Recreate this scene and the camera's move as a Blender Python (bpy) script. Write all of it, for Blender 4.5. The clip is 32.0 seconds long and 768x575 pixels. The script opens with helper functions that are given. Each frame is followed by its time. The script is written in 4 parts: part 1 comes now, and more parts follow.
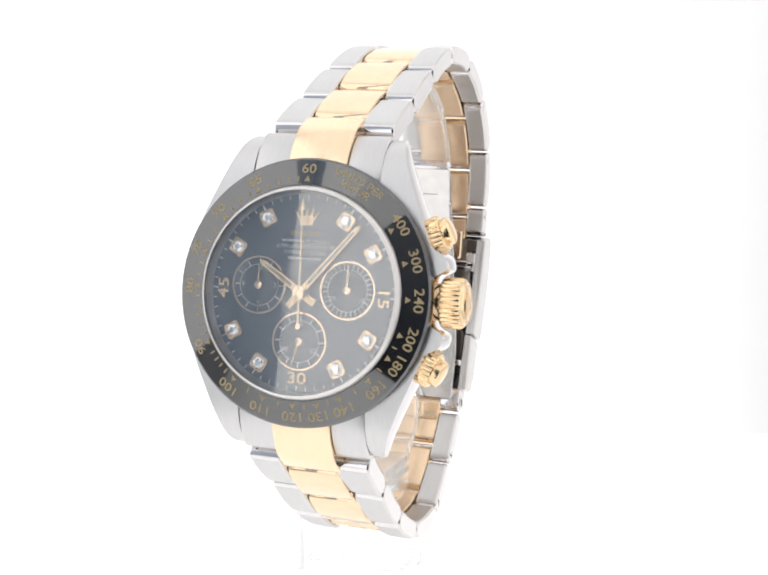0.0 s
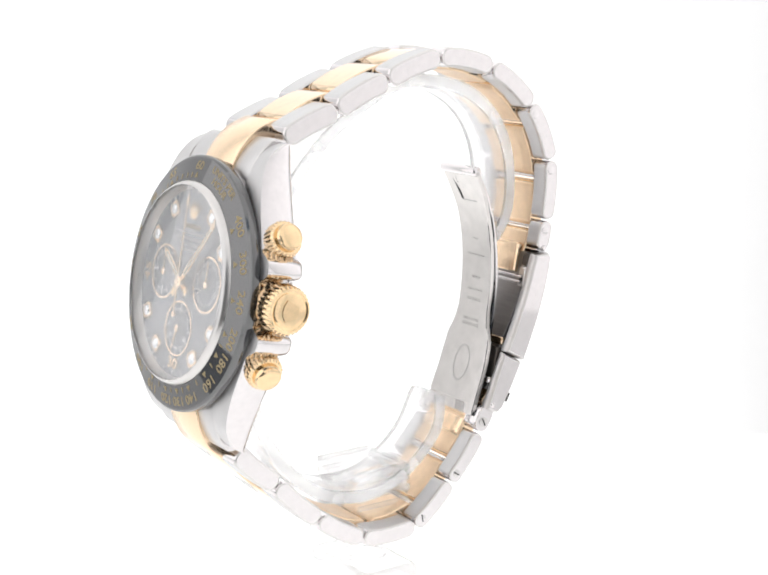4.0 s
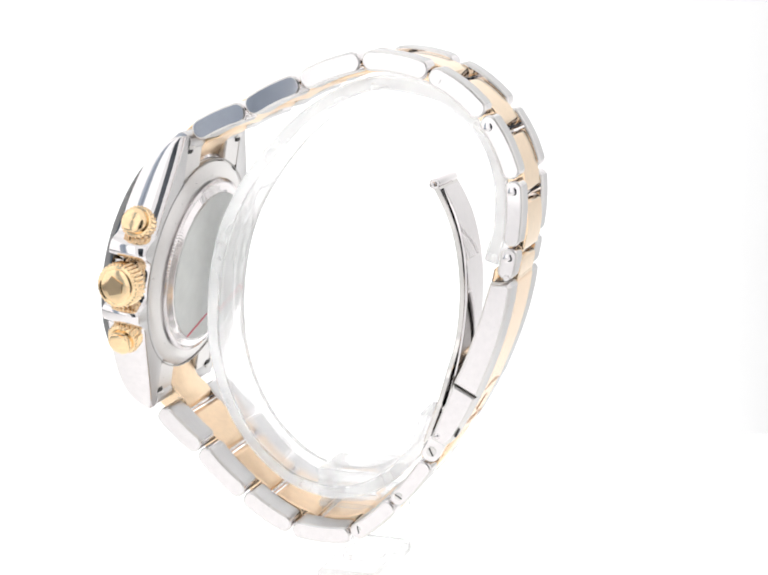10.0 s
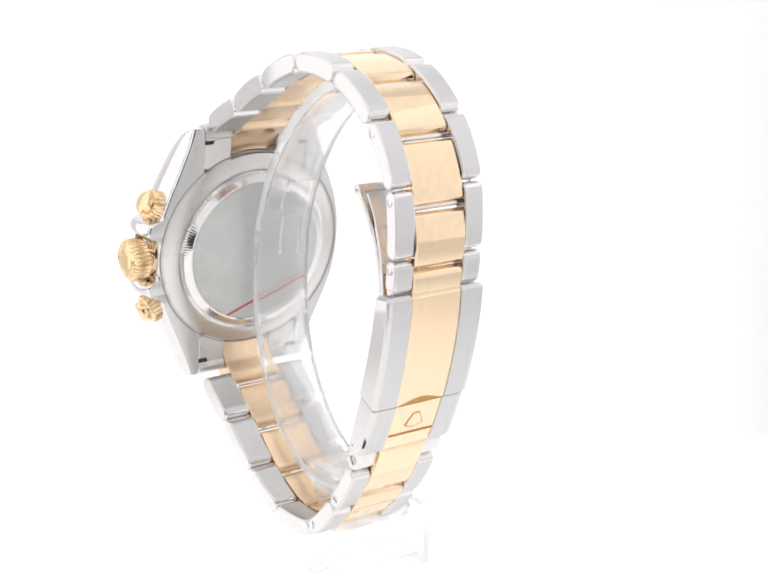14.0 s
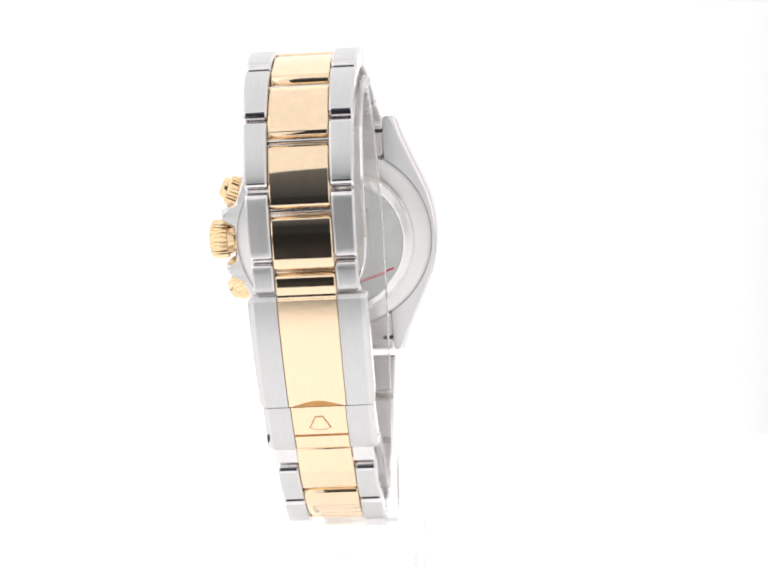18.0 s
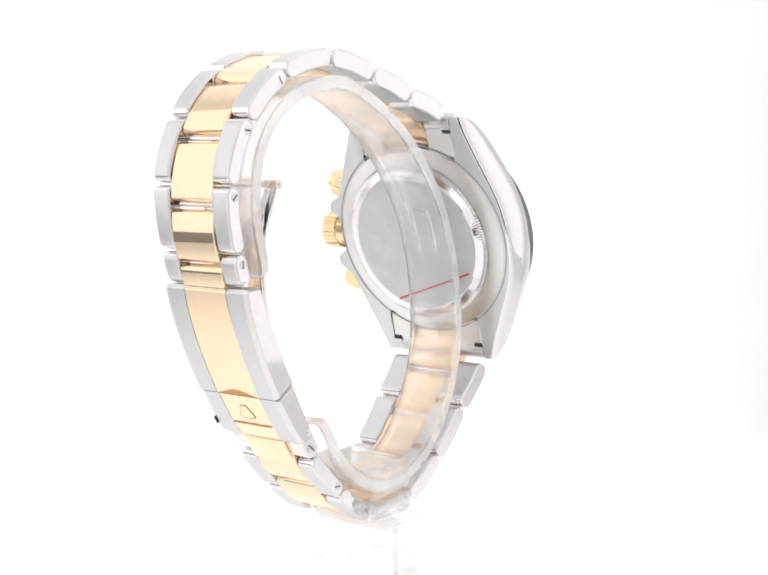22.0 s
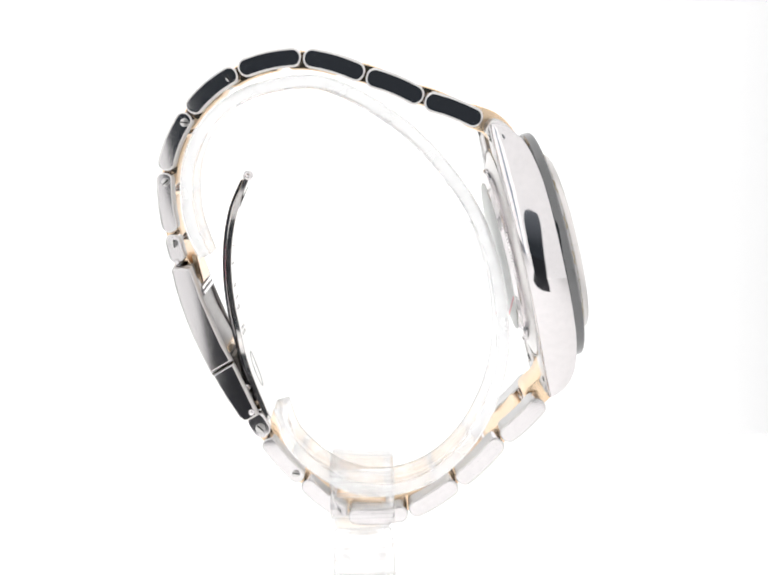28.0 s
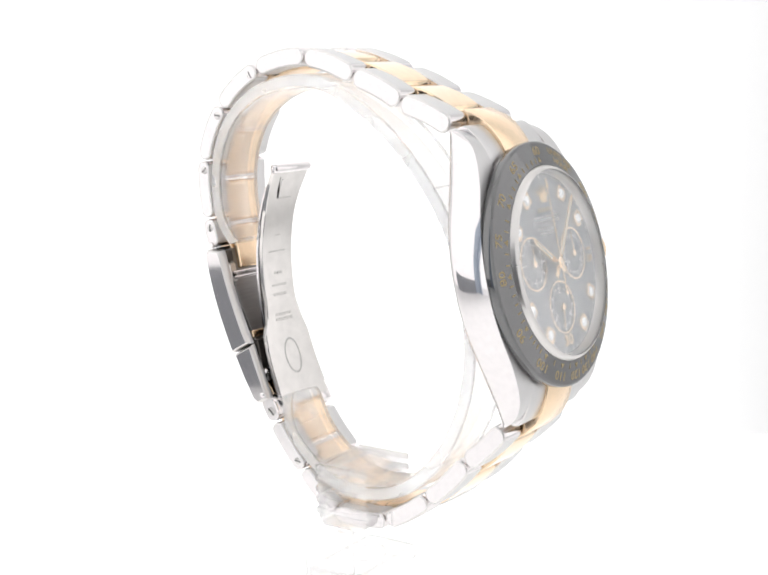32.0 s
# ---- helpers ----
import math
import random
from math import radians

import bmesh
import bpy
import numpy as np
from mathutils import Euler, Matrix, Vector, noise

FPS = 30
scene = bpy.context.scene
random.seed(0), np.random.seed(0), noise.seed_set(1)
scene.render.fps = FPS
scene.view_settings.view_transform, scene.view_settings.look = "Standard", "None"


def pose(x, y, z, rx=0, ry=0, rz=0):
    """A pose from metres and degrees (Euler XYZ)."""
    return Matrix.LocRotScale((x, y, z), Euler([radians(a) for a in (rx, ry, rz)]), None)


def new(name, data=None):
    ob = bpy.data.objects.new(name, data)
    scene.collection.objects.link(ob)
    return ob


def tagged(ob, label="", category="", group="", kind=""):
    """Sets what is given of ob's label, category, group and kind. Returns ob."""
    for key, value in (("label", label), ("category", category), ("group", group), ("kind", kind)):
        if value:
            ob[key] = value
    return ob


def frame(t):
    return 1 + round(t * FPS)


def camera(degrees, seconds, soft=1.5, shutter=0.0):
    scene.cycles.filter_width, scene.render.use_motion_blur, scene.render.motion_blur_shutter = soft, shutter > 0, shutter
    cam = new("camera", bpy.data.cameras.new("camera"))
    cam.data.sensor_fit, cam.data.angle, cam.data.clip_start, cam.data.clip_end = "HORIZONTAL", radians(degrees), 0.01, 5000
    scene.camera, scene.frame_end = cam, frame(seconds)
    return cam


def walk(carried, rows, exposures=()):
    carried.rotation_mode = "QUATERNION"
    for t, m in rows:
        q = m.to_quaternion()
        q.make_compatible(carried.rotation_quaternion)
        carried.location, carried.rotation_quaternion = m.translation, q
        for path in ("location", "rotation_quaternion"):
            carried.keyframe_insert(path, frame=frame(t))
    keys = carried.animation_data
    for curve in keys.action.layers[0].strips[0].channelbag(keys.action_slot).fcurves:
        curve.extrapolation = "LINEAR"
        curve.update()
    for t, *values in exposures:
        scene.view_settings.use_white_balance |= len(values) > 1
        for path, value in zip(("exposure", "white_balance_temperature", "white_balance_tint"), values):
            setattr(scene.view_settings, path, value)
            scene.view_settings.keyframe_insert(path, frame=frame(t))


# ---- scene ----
MM = 0.001
FLOOR = -95.0          # mm, floor below the lens

# camera: stands still before the opening of the light box
cam = camera(30.584, 32.0, soft=2.0)
CAM_POSE = Matrix(((0.99959, 0.02684, -0.00955, 0.00234), (-0.01437, 0.18527, -0.98258, -0.235), (-0.02460, 0.98233, 0.18558, 0.095), (0, 0, 0, 1)))
walk(cam, [(0.0, CAM_POSE), (32.0, CAM_POSE)])

# pose of the watch on the turntable at the start (mm, turntable axis = z)
WATCH0 = Matrix(((0.904186, 0.110313, -0.412648, -9.789), (-0.426271, 0.171508, -0.888188, -33.451),
                 (-0.027206, 0.978987, 0.202098, -38.585 - FLOOR), (0, 0, 0, 1)))


# ---- world ----
world = bpy.data.worlds.new("dim_room")
scene.world = world
world.use_nodes = True
wn = world.node_tree
w_tc, w_sep, w_ramp = wn.nodes.new("ShaderNodeTexCoord"), wn.nodes.new("ShaderNodeSeparateXYZ"), wn.nodes.new("ShaderNodeValToRGB")
wn.links.new(w_tc.outputs["Generated"], w_sep.inputs[0])
wn.links.new(w_sep.outputs[2], w_ramp.inputs["Fac"])
w_ramp.color_ramp.elements[0].position, w_ramp.color_ramp.elements[0].color = 0.05, (0.034, 0.040, 0.048, 1)
w_ramp.color_ramp.elements[1].position, w_ramp.color_ramp.elements[1].color = 0.75, (0.22, 0.24, 0.27, 1)
wn.links.new(w_ramp.outputs[0], wn.nodes["Background"].inputs[0])


# ---- materials ----
def material(name, color, metallic=0.0, rough=0.4, vary=0.06, scale=400.0, bump=0.0, bump_scale=3000.0, stretch=(1, 1, 1), rough_vary=0.0, **extra):
    m = bpy.data.materials.new(name)
    m.use_nodes = True
    nt = m.node_tree
    b = nt.nodes["Principled BSDF"]
    b.inputs["Metallic"].default_value = metallic
    b.inputs["Roughness"].default_value = rough
    for key, value in extra.items():
        b.inputs[key.replace("_", " ")].default_value = value
    tc = nt.nodes.new("ShaderNodeTexCoord")
    mp = nt.nodes.new("ShaderNodeMapping")
    mp.inputs["Scale"].default_value = stretch
    nt.links.new(tc.outputs["Object"], mp.inputs["Vector"])
    no = nt.nodes.new("ShaderNodeTexNoise")
    no.inputs["Scale"].default_value = scale
    no.inputs["Detail"].default_value = 4
    nt.links.new(mp.outputs[0], no.inputs["Vector"])
    ramp = nt.nodes.new("ShaderNodeValToRGB")
    c0 = [max(0, c * (1 - vary)) for c in color]
    c1 = [min(1, c * (1 + vary)) for c in color]
    ramp.color_ramp.elements[0].position, ramp.color_ramp.elements[0].color = 0.3, (*c0, 1)
    ramp.color_ramp.elements[1].position, ramp.color_ramp.elements[1].color = 0.7, (*c1, 1)
    nt.links.new(no.outputs["Fac"], ramp.inputs["Fac"])
    nt.links.new(ramp.outputs[0], b.inputs["Base Color"])
    if rough_vary:
        mr = nt.nodes.new("ShaderNodeMapRange")
        mr.inputs["To Min"].default_value = max(0.02, rough - rough_vary)
        mr.inputs["To Max"].default_value = rough + rough_vary
        nt.links.new(no.outputs["Fac"], mr.inputs["Value"])
        nt.links.new(mr.outputs[0], b.inputs["Roughness"])
    if bump:
        n2 = nt.nodes.new("ShaderNodeTexNoise")
        n2.inputs["Scale"].default_value = bump_scale
        n2.inputs["Detail"].default_value = 3
        nt.links.new(mp.outputs[0], n2.inputs["Vector"])
        bn = nt.nodes.new("ShaderNodeBump")
        bn.inputs["Strength"].default_value = bump
        bn.inputs["Distance"].default_value = 0.00002
        nt.links.new(n2.outputs["Fac"], bn.inputs["Height"])
        nt.links.new(bn.outputs[0], b.inputs["Normal"])
    return m


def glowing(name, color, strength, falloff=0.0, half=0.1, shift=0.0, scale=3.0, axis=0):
    """Backlit white diffusing fabric, also the added glow of floor and front; falloff: how much weaker the glow is
    half metres along the axis from shift.
    """
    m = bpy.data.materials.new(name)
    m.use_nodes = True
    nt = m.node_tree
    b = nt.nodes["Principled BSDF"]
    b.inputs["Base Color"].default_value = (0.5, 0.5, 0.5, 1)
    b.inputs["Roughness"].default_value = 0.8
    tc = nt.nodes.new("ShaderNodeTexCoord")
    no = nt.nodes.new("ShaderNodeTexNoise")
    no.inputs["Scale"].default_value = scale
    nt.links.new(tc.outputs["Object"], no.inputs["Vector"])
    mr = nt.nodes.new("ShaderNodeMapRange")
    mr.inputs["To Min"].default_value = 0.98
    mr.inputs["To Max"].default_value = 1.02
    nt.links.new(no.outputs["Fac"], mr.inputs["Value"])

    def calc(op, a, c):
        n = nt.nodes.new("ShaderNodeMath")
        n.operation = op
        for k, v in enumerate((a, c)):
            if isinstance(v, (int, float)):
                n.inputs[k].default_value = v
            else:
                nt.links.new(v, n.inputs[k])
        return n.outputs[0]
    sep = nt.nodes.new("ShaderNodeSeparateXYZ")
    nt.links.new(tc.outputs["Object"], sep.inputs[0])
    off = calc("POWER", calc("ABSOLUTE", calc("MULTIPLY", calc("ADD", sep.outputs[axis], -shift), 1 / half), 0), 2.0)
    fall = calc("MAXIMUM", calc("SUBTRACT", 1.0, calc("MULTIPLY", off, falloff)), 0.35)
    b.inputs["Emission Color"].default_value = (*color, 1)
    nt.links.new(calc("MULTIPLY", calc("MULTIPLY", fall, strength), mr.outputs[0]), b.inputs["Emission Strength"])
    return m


def clear(name, color=(1, 1, 1), ior=1.45, rough=0.0):
    m = bpy.data.materials.new(name)
    m.use_nodes = True
    b = m.node_tree.nodes["Principled BSDF"]
    b.inputs["Base Color"].default_value = (*color, 1)
    b.inputs["Transmission Weight"].default_value = 1.0
    b.inputs["Roughness"].default_value = rough
    b.inputs["IOR"].default_value = ior
    return m


def moulded(name, ior, rough, straight, milky):
    """Clear plastic: refracts; straight: share of light that passes unbent, milky: share scattered white."""
    m = clear(name, (1, 1, 1), ior, rough)
    nt = m.node_tree
    tr = nt.nodes.new("ShaderNodeBsdfTransparent")
    df = nt.nodes.new("ShaderNodeBsdfDiffuse")
    df.inputs[0].default_value = (0.97, 0.97, 0.97, 1)
    first, second = nt.nodes.new("ShaderNodeMixShader"), nt.nodes.new("ShaderNodeMixShader")
    tc, no, mr = nt.nodes.new("ShaderNodeTexCoord"), nt.nodes.new("ShaderNodeTexNoise"), nt.nodes.new("ShaderNodeMapRange")
    no.inputs["Scale"].default_value = 180.0
    mr.inputs["To Min"].default_value, mr.inputs["To Max"].default_value = milky * 0.6, milky * 1.4
    nt.links.new(tc.outputs["Object"], no.inputs["Vector"])
    nt.links.new(no.outputs["Fac"], mr.inputs["Value"])
    nt.links.new(mr.outputs[0], second.inputs[0])
    first.inputs[0].default_value = straight
    nt.links.new(nt.nodes["Principled BSDF"].outputs[0], first.inputs[1])
    nt.links.new(tr.outputs[0], first.inputs[2])
    nt.links.new(first.outputs[0], second.inputs[1])
    nt.links.new(df.outputs[0], second.inputs[2])
    nt.links.new(second.outputs[0], nt.nodes["Material Output"].inputs["Surface"])
    return m


STEEL = (0.75, 0.72, 0.72)
GOLD = (0.86, 0.67, 0.47)
steel_polished = material("polished_steel", STEEL, 1.0, 0.06, 0.02, 900, rough_vary=0.02)
steel_brushed = material("brushed_steel", (0.62, 0.612, 0.612), 1.0, 0.38, 0.05, 1500, 0.35, 2500, (9, 0.25, 0.25), 0.05)
steel_turned = material("turned_steel", (0.68, 0.66, 0.645), 1.0, 0.28, 0.015, 1200, rough_vary=0.015)
gold_polished = material("polished_gold", GOLD, 1.0, 0.05, 0.03, 700, rough_vary=0.02)
gold_satin = material("satin_gold", (0.93, 0.715, 0.50), 1.0, 0.22, 0.03, 900, 0.2, 2200, (6, 0.4, 0.4), 0.04)
ceramic_black = material("black_ceramic", (0.010, 0.010, 0.012), 0.0, 0.045, 0.1, 300, IOR=2.4)
dial_black = material("black_lacquer", (0.100, 0.130, 0.180), 0.0, 0.2, 0.1, 500, Coat_Weight=1.0, IOR=1.5)
gold_applied = material("applied_gold", (0.80, 0.60, 0.36), 1.0, 0.24, 0.04, 900, 0.2, 2200, (6, 0.4, 0.4), 0.04)
print_gold = material("gold_print", (0.36, 0.29, 0.17), 0.0, 0.6, 0.08, 900, IOR=1.2)
print_grey = material("grey_print", (0.80, 0.80, 0.79), 0.0, 0.5, 0.05, 900)
pale_fill = material("pale_lume", (0.80, 0.78, 0.68), 0.0, 0.5, 0.05, 900)
gem_mat = material("brilliant_stone", (0.90, 0.91, 0.93), 0.9, 0.03, 0.1, 2500)
sticker_mat = material("grey_film", (0.60, 0.61, 0.595), 0.65, 0.5, 0.05, 350, 0.1, 700, rough_vary=0.05)
red_mat = material("red_line", (0.55, 0.02, 0.06), 0.0, 0.4, 0.08, 900)
dark_gap = material("dark_hole", (0.03, 0.028, 0.026), 0.2, 0.5, 0.1, 900)
engraved = material("engraved_steel", (0.46, 0.45, 0.44), 1.0, 0.35, 0.06, 1200)
# darker gold holds the shade of the thumb notch and emblem outline
gold_groove = material("shaded_gold_groove", (0.50, 0.27, 0.10), 1.0, 0.3, 0.05, 900)
# darker copy of the steel: shade inside the clasp and the caseback groove
inner_steel = material("shaded_grey_steel", (0.34, 0.325, 0.315), 1.0, 0.33, 0.08, 700, stretch=(0.3, 4, 4))
# steel coloured near-black to carry the shade inside the clasp
shaded_steel = material("shade_dark_steel", (0.10, 0.088, 0.078), 0.8, 0.4, 0.1, 700)
gold_matte = material("matte_gold", (0.90, 0.69, 0.48), 1.0, 0.33, 0.04, 900)
gold_knurled = material("knurled_gold", (0.88, 0.655, 0.40), 1.0, 0.15, 0.05, 900, rough_vary=0.04)
steel_lever = material("polished_lever_steel", (0.69, 0.665, 0.645), 1.0, 0.1, 0.04, 500, rough_vary=0.04)
stamped = material("stamped_steel", (0.56, 0.54, 0.52), 1.0, 0.14, 0.05, 1200)
acrylic = moulded("clear_acrylic", 1.46, 0.06, 0.3, 0.06)
acrylic_edge = moulded("sawn_acrylic_edge", 1.35, 0.2, 0.45, 0.27)
acrylic_moulded = moulded("ridged_acrylic", 1.3, 0.12, 0.42, 0.05)
acrylic_foot = moulded("acrylic_foot", 1.36, 0.08, 0.48, 0.04)
table_dark = material("dark_table", (0.03, 0.03, 0.034), 0.0, 0.6, 0.1, 15)
sapphire = clear("sapphire", (1.0, 1.0, 1.0), 2.05)
fabric_back = glowing("backlit_fabric_back", (1.0, 1.0, 1.0), 0.80, 0.38, 0.1, -0.016)
fabric_side = glowing("backlit_fabric_side", (1.0, 0.98, 0.985), 0.9, 0.2, 0.25, -0.06, axis=1)
fabric_right = glowing("backlit_fabric_right", (1.0, 0.98, 0.985), 0.82, 0.3, 0.19, 0.075, axis=1)
fabric_top = glowing("backlit_fabric_top", (1.0, 1.0, 1.0), 0.56)
glow_strip = glowing("added_glow_strip", (1.0, 1.0, 1.0), 0.92)
dim_foot_grey = material("grey_dim_foot", (0.30, 0.31, 0.33), 0.0, 0.8, 0.06, 60)
# the front flap's dim glow is added to brighten metal that faces it
fabric_front = glowing("added_glow_fabric_front", (0.98, 0.99, 1.0), 0.55)
# added strips stand in for the dim gap at the unseen box corner
corner_grey = material("blue_grey_corner_strip", (0.44, 0.50, 0.58), 0.0, 0.8, 0.1, 60)
# the floor board's glow is added to keep it white, weaker sideways
floor_white = glowing("glowing_white_board", (1.0, 1.0, 1.0), 0.78, 0.34, 0.1, -0.016)


# ---- mesh helpers (all in millimetres) ----
def finish(bm, angle=32.0):
    me = bpy.data.meshes.new("mesh")
    bmesh.ops.recalc_face_normals(bm, faces=bm.faces)
    bmesh.ops.scale(bm, vec=(MM, MM, MM), verts=bm.verts)
    bm.to_mesh(me)
    bm.free()
    me.shade_smooth()
    me.set_sharp_from_angle(angle=radians(angle))
    for p in me.polygons:
        if p.loop_total > 8:
            p.use_smooth = False
    return me


# pose of the piece under work within the watch (mm); the head sits slightly twisted on its bracelet
POSE = [Matrix.Identity(4)]


def part(name, bm, mats, parent, label="", angle=32.0):
    bmesh.ops.transform(bm, matrix=POSE[0], verts=bm.verts)
    me = finish(bm, angle)
    for m in (mats if isinstance(mats, (list, tuple)) else [mats]):
        me.materials.append(m)
    ob = new(name, me)
    ob.parent = parent
    if label:
        tagged(ob, label)
    return ob


def loops(bm, rings, close_ends=True, wrap=True, mat=0):
    """Skin rings of points (same count each)."""
    vs = [[bm.verts.new(p) for p in ring] for ring in rings]
    n = len(rings[0])
    for a, b in zip(vs, vs[1:]):
        for i in range(n if wrap else n - 1):
            j = (i + 1) % n
            f = bm.faces.new((a[i], a[j], b[j], b[i]))
            f.material_index = mat
    if close_ends:
        for r in (vs[0], vs[-1]):
            f = bm.faces.new(r)
            f.material_index = mat
    return vs


def lathe(bm, profile, n=96, center=(0, 0), flute=None, mat=0, hole=False):
    """Revolve (r, z) pairs round z. flute=(first, last, depth, count) cuts grooves into a stretch of the profile."""
    rings = []
    for k, (r, z) in enumerate(profile):
        ring = []
        for i in range(n):
            a = 2 * math.pi * i / n
            rr = r
            if flute and flute[0] <= k <= flute[1]:
                rr = r - flute[2] * (0.5 - 0.5 * math.cos(a * flute[3])) ** 0.6
            ring.append((center[0] + rr * math.sin(a), center[1] + rr * math.cos(a), z))
        rings.append(ring)
    if hole:
        rings.append(rings[0])
    vs = loops(bm, rings, not hole, True, mat)
    if hole:
        bmesh.ops.remove_doubles(bm, verts=vs[0] + vs[-1], dist=1e-5)
    return vs


def tube_ring(bm, center, r, w, z0, z1, n=72, mat=0):
    """A flat ring of width w, from z0 up to z1."""
    prof = [(r - w / 2, z0), (r - w / 2, z1), (r + w / 2, z1), (r + w / 2, z0)]
    vs = []
    for rr, z in prof:
        vs.append([bm.verts.new((center[0] + rr * math.sin(2 * math.pi * i / n), center[1] + rr * math.cos(2 * math.pi * i / n), z)) for i in range(n)])
    for k in range(4):
        a, b = vs[k], vs[(k + 1) % 4]
        for i in range(n):
            j = (i + 1) % n
            bm.faces.new((a[i], a[j], b[j], b[i])).material_index = mat


def smooth_path(pts, per=6):
    """Catmull-Rom through points in the plane."""
    out = []
    p = [Vector(q) for q in pts]
    for i in range(len(p) - 1):
        p0, p1, p2, p3 = p[max(i - 1, 0)], p[i], p[i + 1], p[min(i + 2, len(p) - 1)]
        for k in range(per):
            t = k / per
            out.append(0.5 * ((2 * p1) + (p2 - p0) * t + (2 * p0 - 5 * p1 + 4 * p2 - p3) * t * t + (3 * p1 - p0 - 3 * p2 + p3) * t ** 3))
    out.append(p[-1])
    return out


def band(path, thick, inset=0.0, caps=6, squash=1.0):
    """Outline of a band of that thickness along a path in (y, z), with rounded ends inside the path's ends."""
    pts = [Vector(q) for q in path]
    r = thick / 2
    ri = r - inset
    # shorten so that the caps end at the path's ends
    cut = r * squash
    def trimmed(seq, length):
        seq = list(seq)
        while len(seq) > 2 and (seq[1] - seq[0]).length < length:
            length -= (seq[1] - seq[0]).length
            seq.pop(0)
        d = (seq[1] - seq[0])
        seq[0] = seq[0] + d.normalized() * min(length, d.length * 0.95)
        return seq
    pts = trimmed(pts, cut)
    pts = trimmed(pts[::-1], cut)[::-1]
    n = len(pts)
    norm = []
    for i in range(n):
        d = (pts[min(i + 1, n - 1)] - pts[max(i - 1, 0)]).normalized()
        norm.append(Vector((-d.y, d.x)))
    left = [pts[i] + norm[i] * ri for i in range(n)]
    right = [pts[i] - norm[i] * ri for i in range(n)]
    out = list(left)
    d1 = Vector((norm[-1].y, -norm[-1].x))
    d0 = Vector((norm[0].y, -norm[0].x))
    for k in range(1, caps):
        a = math.pi * k / caps
        out.append(pts[-1] + norm[-1] * ri * math.cos(a) + d1 * ri * squash * math.sin(a))
    out += right[::-1]
    for k in range(1, caps):
        a = math.pi * k / caps
        out.append(pts[0] - norm[0] * ri * math.cos(a) - d0 * ri * squash * math.sin(a))
    return out


def prism(bm, path, thick, x0, x1, bev=0.25, squash=1.0, side_mat=0, top_mat=0, caps=6, end_mat=None):
    """A band along a (y, z) path, from x0 to x1, with softened edges."""
    full = band(path, thick, 0, caps, squash)
    small = band(path, thick, bev, caps, squash)
    mid = band(path, thick, bev * 0.3, caps, squash)
    rings = [[(x0, q.x, q.y) for q in small], [(x0 + bev * 0.3, q.x, q.y) for q in mid], [(x0 + bev, q.x, q.y) for q in full],
             [(x1 - bev, q.x, q.y) for q in full], [(x1 - bev * 0.3, q.x, q.y) for q in mid], [(x1, q.x, q.y) for q in small]]
    start = len(bm.faces)
    loops(bm, rings)
    bm.faces.ensure_lookup_table()
    bm.normal_update()
    along_path = (Vector(path[-1]) - Vector(path[0])).normalized()
    for f in bm.faces[start:]:
        nx = abs(f.normal.x)
        f.material_index = side_mat if nx > 0.95 else (2 if nx > 0.3 and side_mat != top_mat else top_mat)
        if end_mat is not None and abs(f.normal.yz.dot(along_path)) > 0.55:
            f.material_index = end_mat


def box(bm, lo, hi, bev=0.0, mat=0):
    """A block with softened edges, rings stacked in z."""
    (x0, y0, z0), (x1, y1, z1) = lo, hi
    def ring(d, z):
        e = d + bev
        return [(x0 + d, y0 + e, z), (x0 + e, y0 + d, z), (x1 - e, y0 + d, z), (x1 - d, y0 + e, z), (x1 - d, y1 - e, z), (x1 - e, y1 - d, z), (x0 + e, y1 - d, z), (x0 + d, y1 - e, z)]
    if bev <= 0:
        rs = [[(x0, y0, z), (x1, y0, z), (x1, y1, z), (x0, y1, z)] for z in (z0, z1)]
    else:
        rs = [ring(bev, z0), ring(0, z0 + bev), ring(0, z1 - bev), ring(bev, z1)]
    return loops(bm, rs, True, True, mat)


def flat_shape(bm, pts, z0, z1, mat=0):
    """A flat outline in (x, y) with thickness."""
    return loops(bm, [[(x, y, z0) for x, y in pts], [(x, y, z1) for x, y in pts]], True, True, mat)


def lettering(body, size, depth=0.03, bold=0.0):
    """Verts and faces of a word in the built-in font, centred, in mm."""
    cu = bpy.data.curves.new("word", "FONT")
    cu.body, cu.size, cu.extrude = body, size, depth / 2
    cu.align_x, cu.align_y = "CENTER", "CENTER"
    cu.resolution_u = 3
    cu.offset = size * bold
    ob = new("word", cu)
    bpy.context.view_layer.update()
    me = bpy.data.meshes.new_from_object(ob)
    bpy.data.objects.remove(ob)
    verts = [v.co.copy() for v in me.vertices]
    faces = [tuple(p.vertices) for p in me.polygons]
    bpy.data.meshes.remove(me)
    return verts, faces


def word_bm(body, size, place, depth=0.03, bold=0.0):
    """A word as a bmesh, its points moved by place(x, y, z)."""
    bm = bmesh.new()
    verts, faces = lettering(body, size, depth, bold)
    vs = [bm.verts.new(place(*v)) for v in verts]
    for f in faces:
        try:
            bm.faces.new([vs[i] for i in f])
        except ValueError:
            pass
    return bm


def empty(name, parent=None):
    ob = new(name)
    ob.empty_display_size = 0.01
    ob.parent = parent
    return ob


